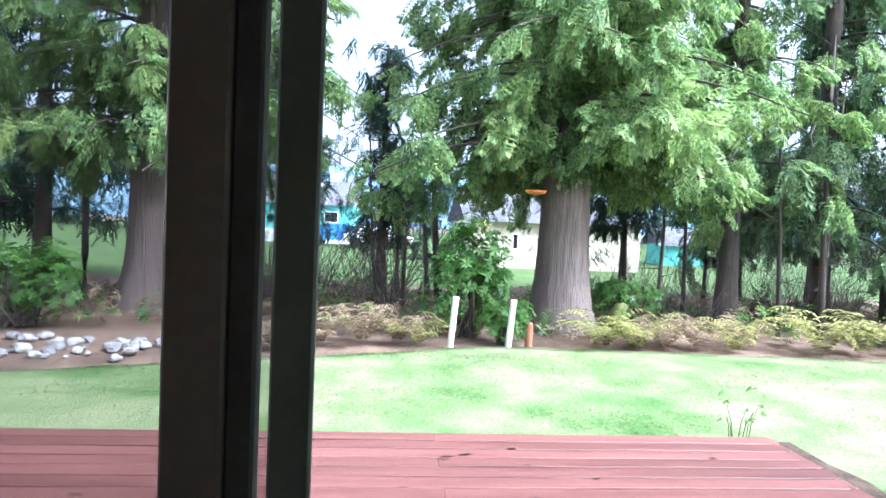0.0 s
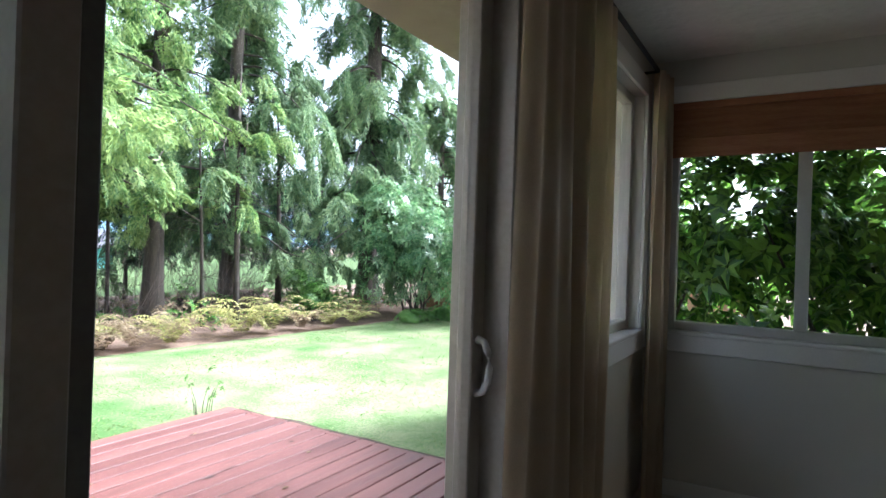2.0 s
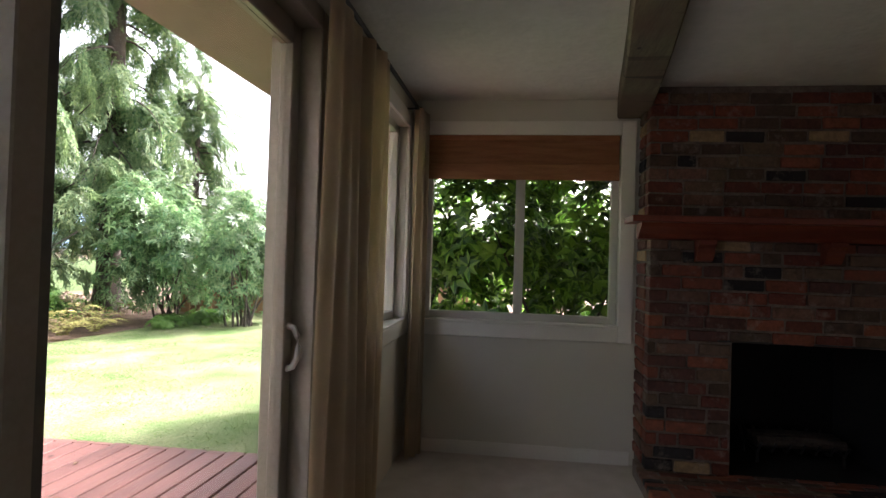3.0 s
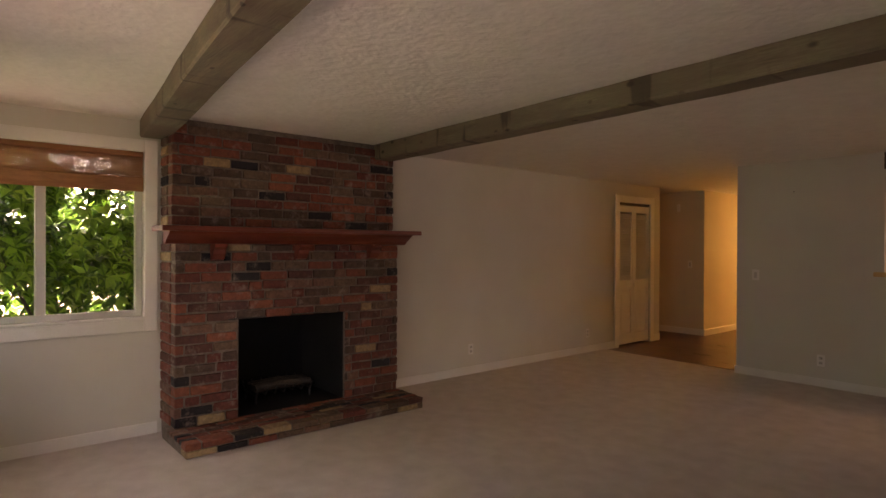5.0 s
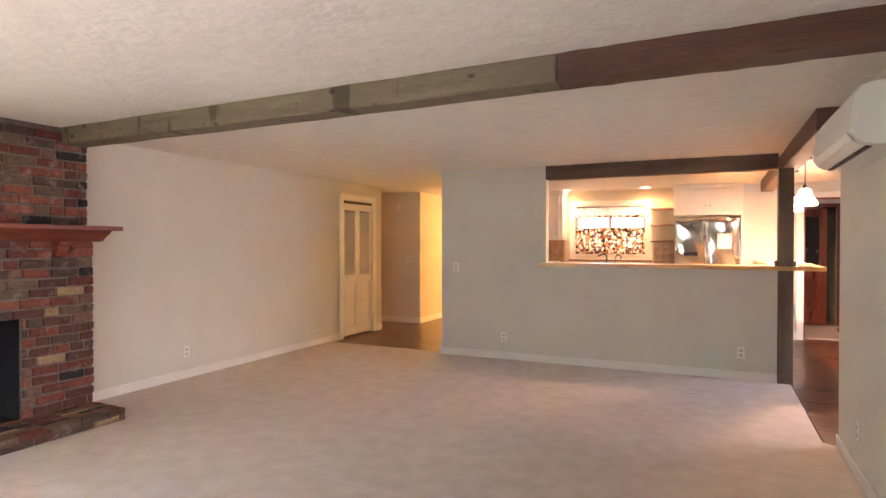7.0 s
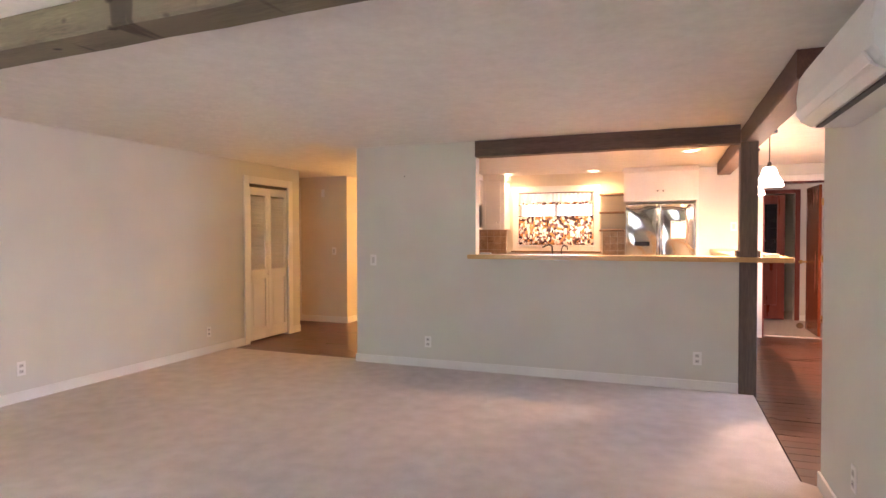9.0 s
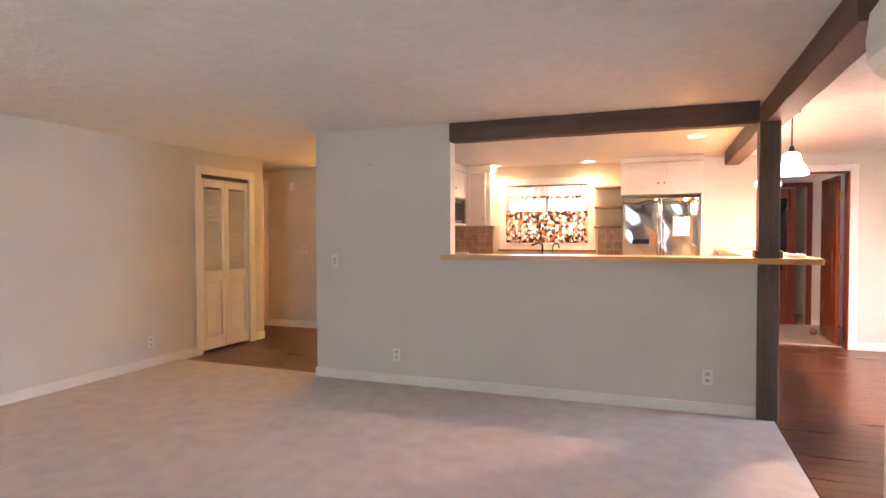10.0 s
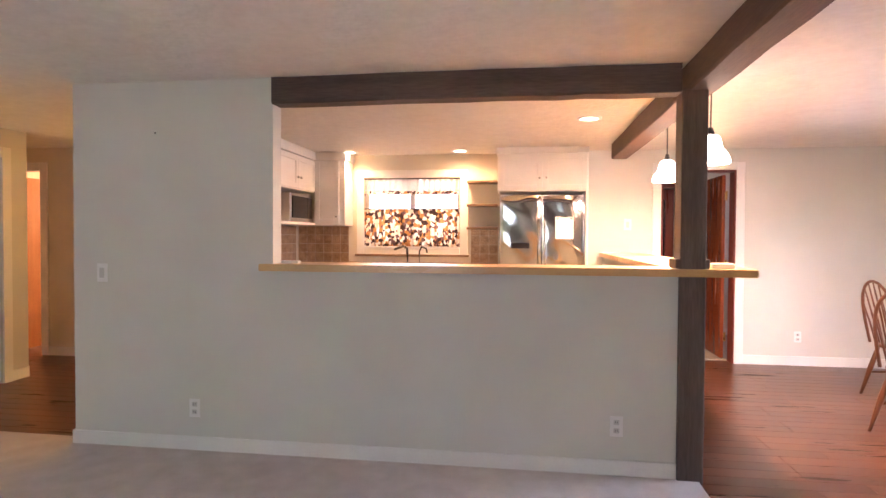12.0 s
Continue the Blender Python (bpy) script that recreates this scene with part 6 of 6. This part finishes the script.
def shrub(name, label, x, y, z0, rx, ry, rz, n, leaf, material, seed, whorl=7, width=0.26, stems=14, lumps=9, stem_r=0.03):
    rng = np.random.default_rng(seed)
    t = thing(name, label, "bush", (x, y, z0))
    cen = np.stack([rng.uniform(-0.55, 0.55, lumps), rng.uniform(-0.55, 0.55, lumps), rng.uniform(0.25, 0.68, lumps)], 1)
    rad = rng.uniform(0.26, 0.45, lumps)
    which = rng.integers(0, lumps, n)
    d = rng.normal(0, 1, (n, 3))
    d /= np.linalg.norm(d, axis=1)[:, None]
    d[:, 2] = np.where(d[:, 2] < -0.5, -d[:, 2], d[:, 2])
    p = cen[which] + d * (rad[which] * rng.uniform(0.75, 1.08, n))[:, None]
    p *= np.array([rx, ry, rz])
    p[:, 2] = np.maximum(p[:, 2], 0.06)
    pos = p + np.array([x, y, z0])
    yaw = np.arctan2(d[:, 1], d[:, 0])
    pitch = np.arccos(np.clip(d[:, 2], -1, 1)) * 0.7 + rng.normal(0, 0.2, n)
    v = scatter(leaf_base(whorl, 1.0, width, 0.35, seed), pos, yaw, pitch, rng.normal(0, 0.3, n), leaf * rng.uniform(0.7, 1.25, n)) - np.array([x, y, z0])
    ob = new("leaves", quads_mesh("leaves", v, material))
    ob.parent = t
    bm = bmesh.new()
    for i in range(stems):
        k = i % lumps
        e = Vector(cen[k] * np.array([rx, ry, rz])) + Vector((x, y, z0))
        b = Vector((x + rng.uniform(-0.2, 0.2) * rx, y + rng.uniform(-0.2, 0.2) * ry, z0 - 0.08))
        tube(bm, [b, b.lerp(e, 0.5) + Vector((0, 0, 0.1)), e], [stem_r, stem_r * 0.65, stem_r * 0.25], 5)
    part("stems", bm, BARK2, t)
    return t


shrub("rhododendron", "large rhododendron with glossy whorled leaves at the lawn's end", -9.3, -14.6, GZ, 2.6, 1.6, 3.3, 2600, 0.17, RHODO, 1, lumps=14)
shrub("rhododendron", "tall rhododendron in front of the fence", -8.6, -12.3, GZ, 1.7, 1.5, 3.0, 1500, 0.17, RHODO, 2, lumps=10)
shrub("leafy_bush", "bright green leafy bush behind the white posts", 1.55, -15.5, GZ, 0.95, 0.7, 1.75, 800, 0.13, BUSHLEAF, 3, whorl=6, width=0.3)
shrub("leafy_bush", "low green bush by the cedar trunk", 1.0, -15.0, GZ, 0.5, 0.4, 0.6, 260, 0.10, BUSHLEAF, 4)
shrub("laurel_hedge", "tall glossy laurel hedge close outside the window", -2.1, -5.6, GZ, 0.9, 1.6, 2.9, 1700, 0.15, LAUREL, 5, whorl=6, width=0.42, lumps=18)
shrub("laurel_hedge", "tall glossy laurel hedge close outside the window", -2.2, -7.5, GZ, 0.9, 1.5, 2.8, 1500, 0.15, LAUREL, 6, whorl=6, width=0.42, lumps=16)
shrub("low_shrub", "dark green shrub below the cedars", -6.6, -15.6, GZ, 0.9, 0.7, 1.0, 350, 0.12, BUSHLEAF, 7)
shrub("low_shrub", "low ground cover below the rhododendron", -8.4, -13.3, GZ - 0.05, 1.6, 0.7, 0.35, 500, 0.10, BUSHLEAF, 8)
shrub("low_shrub", "dark green bush beside the big trunk", -1.7, -17.0, GZ, 0.9, 0.6, 0.8, 300, 0.11, BUSHLEAF, 9)
shrub("twiggy_plant", "sparse little green shrub at the deck corner", 0.0, -10.65, GZ, 0.24, 0.2, 0.6, 34, 0.035, BUSHLEAF, 10, stems=8, lumps=6, stem_r=0.005)
shrub("leafy_bush", "dark bush beside the rock garden", 8.3, -15.6, GZ, 1.2, 0.7, 1.2, 500, 0.12, BUSHLEAF, 11)
shrub("far_hedge", "dense evergreen hedge beyond the trees", -12.5, -12.0, GZ, 1.5, 2.6, 3.0, 1200, 0.17, RHODO, 12, lumps=12)


# low bramble and dry growth in the wooded strip
ru = np.random.default_rng(31)
for nm, lab, m_, cnt, lo, hi in (("undergrowth", "tangled dry undergrowth below the trees", FERND, 2600, 0.02, 0.42), ("ground_ivy", "low green brambles below the trees", BUSHLEAF, 2200, 0.02, 0.5)):
    px = ru.uniform(-12, 9, cnt)
    py = -15.4 - ru.random(cnt) * 5.2
    clump = np.array([noise.noise(Vector((a_ * 0.7, b_ * 0.7, 5 if m_ is FERND else 9))) for a_, b_ in zip(px, py)])
    ok = clump > -0.05
    pos = np.stack([px, py, GZ - 0.02 + ru.uniform(lo, hi, cnt) * (0.4 + np.clip(clump, 0, 1) * 1.6)], 1)[ok]
    k_ = len(pos)
    tagged(new(nm, quads_mesh(nm, scatter(leaf_base(6, 1.0, 0.22, 0.5, 3), pos, ru.uniform(0, 6.28, k_), ru.normal(0.4, 0.4, k_), ru.normal(0, 0.4, k_), ru.uniform(0.09, 0.2, k_)), m_)), lab, "undergrowth", kind="stuff")


def fern(x, y, s, seed, material, label, fronds=18):
    rng = np.random.default_rng(seed)
    quads = []
    for i in range(fronds):
        a = rng.uniform(0, 2 * math.pi)
        L = s * rng.uniform(0.7, 1.15)
        steep = rng.uniform(0.6, 1.25)
        n = 14
        d, sd = np.array([math.cos(a), math.sin(a), 0]), np.array([-math.sin(a), math.cos(a), 0])
        for k in range(n):
            u = (k + 1) / n
            c = d * L * u * 0.85 + np.array([0, 0, L * (1.75 * steep * u - 1.35 * steep * u * u)])
            w = 0.16 * L * math.sin(math.pi * min(1, u * 0.9 + 0.1)) ** 0.8 + 0.01
            for q in (-1, 1):
                tip = c + sd * q * w + d * 0.05 * L + np.array([0, 0, -0.25 * w])
                quads.append([c - d * 0.02 * L, c + sd * q * w * 0.5 - d * 0.012 * L, tip, c + sd * q * w * 0.5 + d * 0.03 * L])
    t = tagged(new("fern", quads_mesh("fern", np.array(quads), material)), label, "fern", group="ferns along the lawn")
    t.location = (x, y, GZ - 0.03)


for i, (x, y, s, m) in enumerate(((-0.4, -14.75, 0.66, FERNM), (-0.95, -14.75, 0.6, FERNM), (-1.4, -14.8, 0.55, FERND), (-1.95, -14.8, 0.55, FERND), (-2.5, -14.75, 0.6, FERNM), (-3.9, -14.75, 0.78, FERNM),
                                  (-4.5, -14.7, 0.7, FERNM), (-5.2, -14.6, 0.55, FERND), (-5.9, -14.5, 0.6, FERNM), (-6.6, -14.4, 0.5, FERNM), (2.6, -14.9, 0.55, FERND), (3.1, -14.7, 0.6, FERND),
                                  (3.7, -14.6, 0.55, FERND), (4.3, -14.4, 0.5, FERND), (2.3, -14.7, 0.45, FERNM), (-3.0, -15.3, 0.5, FERND))):
    fern(x, y, s * 1.3, 50 + i, m, "pale green sword fern at the lawn's edge" if m is FERNM else "dry brownish fern at the lawn's edge", 22)

# posts, stump, rocks
for x, y, h, rr, m, lab in ((1.84, -14.55, 0.66, 0.045, WHITEPOST, "leaning weathered white post at the lawn's edge"), (1.01, -14.55, 0.64, 0.045, WHITEPOST, "weathered white post at the lawn's edge")):
    bm = bmesh.new()
    cyl(bm, (x + 0.03, y, GZ - 0.1), (x - 0.03, y, GZ + h), rr, rr, 12)
    cyl(bm, (x - 0.03, y, GZ + h), (x - 0.033, y, GZ + h + 0.03), rr * 1.15, rr * 0.9, 12)
    solo("garden_post", bm, m, lab, "post", group="white posts")
bm = bmesh.new()
cyl(bm, (0.70, -14.7, GZ - 0.1), (0.70, -14.7, GZ + 0.30), 0.055, 0.055, 10)
cyl(bm, (0.70, -14.7, GZ + 0.30), (0.70, -14.7, GZ + 0.33), 0.06, 0.03, 10)
solo("garden_stake", bm, REDPOST, "short reddish cedar stake by the trunk", "post")
bm = bmesh.new()
tube(bm, [(-1.25, -16.4, GZ - 0.1), (-1.3, -16.45, GZ + 0.25), (-1.42, -16.5, GZ + 0.42)], [0.16, 0.13, 0.1], 9)
solo("mossy_stump", bm, mat("moss", (0.08, 0.09, 0.02), (0.2, 0.2, 0.06), scale=12, rough=0.95, bump=0.6), "mossy broken stump beside the big trunk", "stump", smooth=True)
rr_ = random.Random(6)
for i in range(62):
    bm = bmesh.new()
    s = rr_.uniform(0.03, 0.11)
    bmesh.ops.create_icosphere(bm, subdivisions=2, radius=s)
    sd = rr_.uniform(0, 50)
    for v_ in bm.verts:
        v_.co *= 1 + 0.5 * noise.noise(v_.co * (1.2 / s) + Vector((sd, 0, 0)))
        v_.co.z *= 0.65
    ob = solo("garden_rock", bm, STONE, "pale grey garden rock in brown mulch", "rock", group="rock garden")
    x = rr_.uniform(5.4, 8.3)
    ob.location = (x, -13.4 - rr_.uniform(0, 1.2), GZ - 0.04 + s * 0.3)

# feeder
t = thing("bird_feeder", "orange plastic bird feeder hanging in the cedar", "bird feeder", (0.55, -15.3, 1.92))
bm = bmesh.new()
lathe(bm, 0.55, -15.3, [(0.0, 1.86), (0.13, 1.88), (0.17, 1.925), (0.165, 1.93), (0.12, 1.90), (0.0, 1.885)], 18)
part("tray", bm, ORANGE, t, smooth=True)
bm = bmesh.new()
cyl(bm, (0.55, -15.3, 1.88), (0.55, -15.3, 2.9), 0.004, seg=6)
part("cord", bm, BLACKM, t)


# ---- houses beyond the trees ----
def cottage(name, label, x0, x1, y0, y1, z0, z1, ridge, wall_m, boards, win=()):
    t = thing(name, label, "house", ((x0 + x1) / 2, (y0 + y1) / 2, z0))
    bm = bmesh.new()
    box(bm, x0, x1, y0, y1, z0, z1)
    part("wall", bm, wall_m, t)
    bm = bmesh.new()
    k = 0
    z = z0 + 0.02
    while z < z1 - 0.05:
        box(bm, x0 - 0.02, x1 + 0.02, y1, y1 + 0.025, z, z + boards - 0.02)
        z += boards
    part("siding", bm, wall_m, t)
    bm = bmesh.new()
    o = 0.35
    ym = (y0 + y1) / 2
    vs = [bm.verts.new(p) for p in ((x0 - o, y1 + o, z1 - 0.08), (x1 + o, y1 + o, z1 - 0.08), (x1 + o, ym, ridge), (x0 - o, ym, ridge), (x0 - o, y0 - o, z1 - 0.08), (x1 + o, y0 - o, z1 - 0.08))]
    bm.faces.new((vs[0], vs[1], vs[2], vs[3]))
    bm.faces.new((vs[3], vs[2], vs[5], vs[4]))
    bmesh.ops.solidify(bm, geom=bm.faces[:], thickness=0.09)
    part("roof", bm, ROOF, t)
    for a, b, c, d in win:
        w = part("window", soft_box(a, b, y1 + 0.03, y1 + 0.07, c, d, 0.01, 1), TRIM, t)
        part("pane", soft_box(a + 0.07, b - 0.07, y1 + 0.07, y1 + 0.075, c + 0.07, d - 0.07, 0.001, 1), BLACKGL, w)


cottage("beige_house", "beige house with lap siding and grey roof behind the trees", -7.5, -0.45, -37, -30, GZ, 1.7, 3.0, BEIGE, 0.16, [(-2.4, -2.1, 0.5, 1.2)])
cottage("teal_house", "teal house with white lower wall far across the field", 5.6, 17.0, -58, -48, GZ + 0.3, 2.6, 4.6, TEAL, 0.22, [(6.6, 7.6, 1.3, 2.1), (9, 10, 1.3, 2.1)])
bm = soft_box(5.7, 17, -47.96, -47.8, GZ + 0.2, 0.75, 0.02, 1)
solo("garage_wall", bm, TRIM, "white lower wall of the far teal house", "wall")
cottage("teal_shed", "small teal garden shed with pale roof", -13.6, -11.4, -38, -36, GZ + 0.1, 0.9, 1.75, TEAL, 0.2)


def parked_car(x, y, m, label):
    t = thing("parked_car", label, "car", (x, y, GZ + 0.25))
    bm = bmesh.new()
    z = GZ + 0.25
    prof = [(-2.1, 0.35), (-2.1, 0.7), (-1.3, 0.85), (-0.7, 1.35), (0.9, 1.4), (1.5, 0.95), (2.1, 0.85), (2.15, 0.35)]
    for yy in (y - 0.85, y + 0.85):
        for px, pz in prof:
            bm.verts.new((x + px, yy, z + pz))
    bm.verts.ensure_lookup_table()
    n = len(prof)
    for i in range(n):
        j = (i + 1) % n
        bm.faces.new((bm.verts[i], bm.verts[j], bm.verts[n + j], bm.verts[n + i]))
    bm.faces.new([bm.verts[i] for i in range(n)])
    bm.faces.new([bm.verts[n + i] for i in range(n)][::-1])
    part("body", bm, m, t)
    for sx in (-1.35, 1.35):
        for sy in (-0.86, 0.86):
            bm = bmesh.new()
            cyl(bm, (x + sx, y + sy - 0.1, z + 0.32), (x + sx, y + sy + 0.1, z + 0.32), 0.32, seg=16)
            part("wheel", bm, BLACKM, t)


parked_car(3.6, -42.5, PLASTIC, "white car parked by the far house")
parked_car(6.0, -44, mat("blue_paint", (0.05, 0.2, 0.5), (0.08, 0.28, 0.6), rough=0.3), "blue car parked by the far house")

# side fence past the rhododendron and beyond the hedge
t = thing("fence", "brown cedar board fence behind the shrubs", "fence", (-11, -11.5, GZ))
for i in range(26):
    y = -15.5 + i * 0.32
    part("board", soft_box(-11.22, -11.19, y, y + 0.31, GZ - 0.05, 1.15, 0.004, 1), FENCEM, t)
for z in (0.0, 0.85):
    part("rail", soft_box(-11.27, -11.22, -15.5, -7.2, z, z + 0.09, 0.004, 1), FENCEM, t)
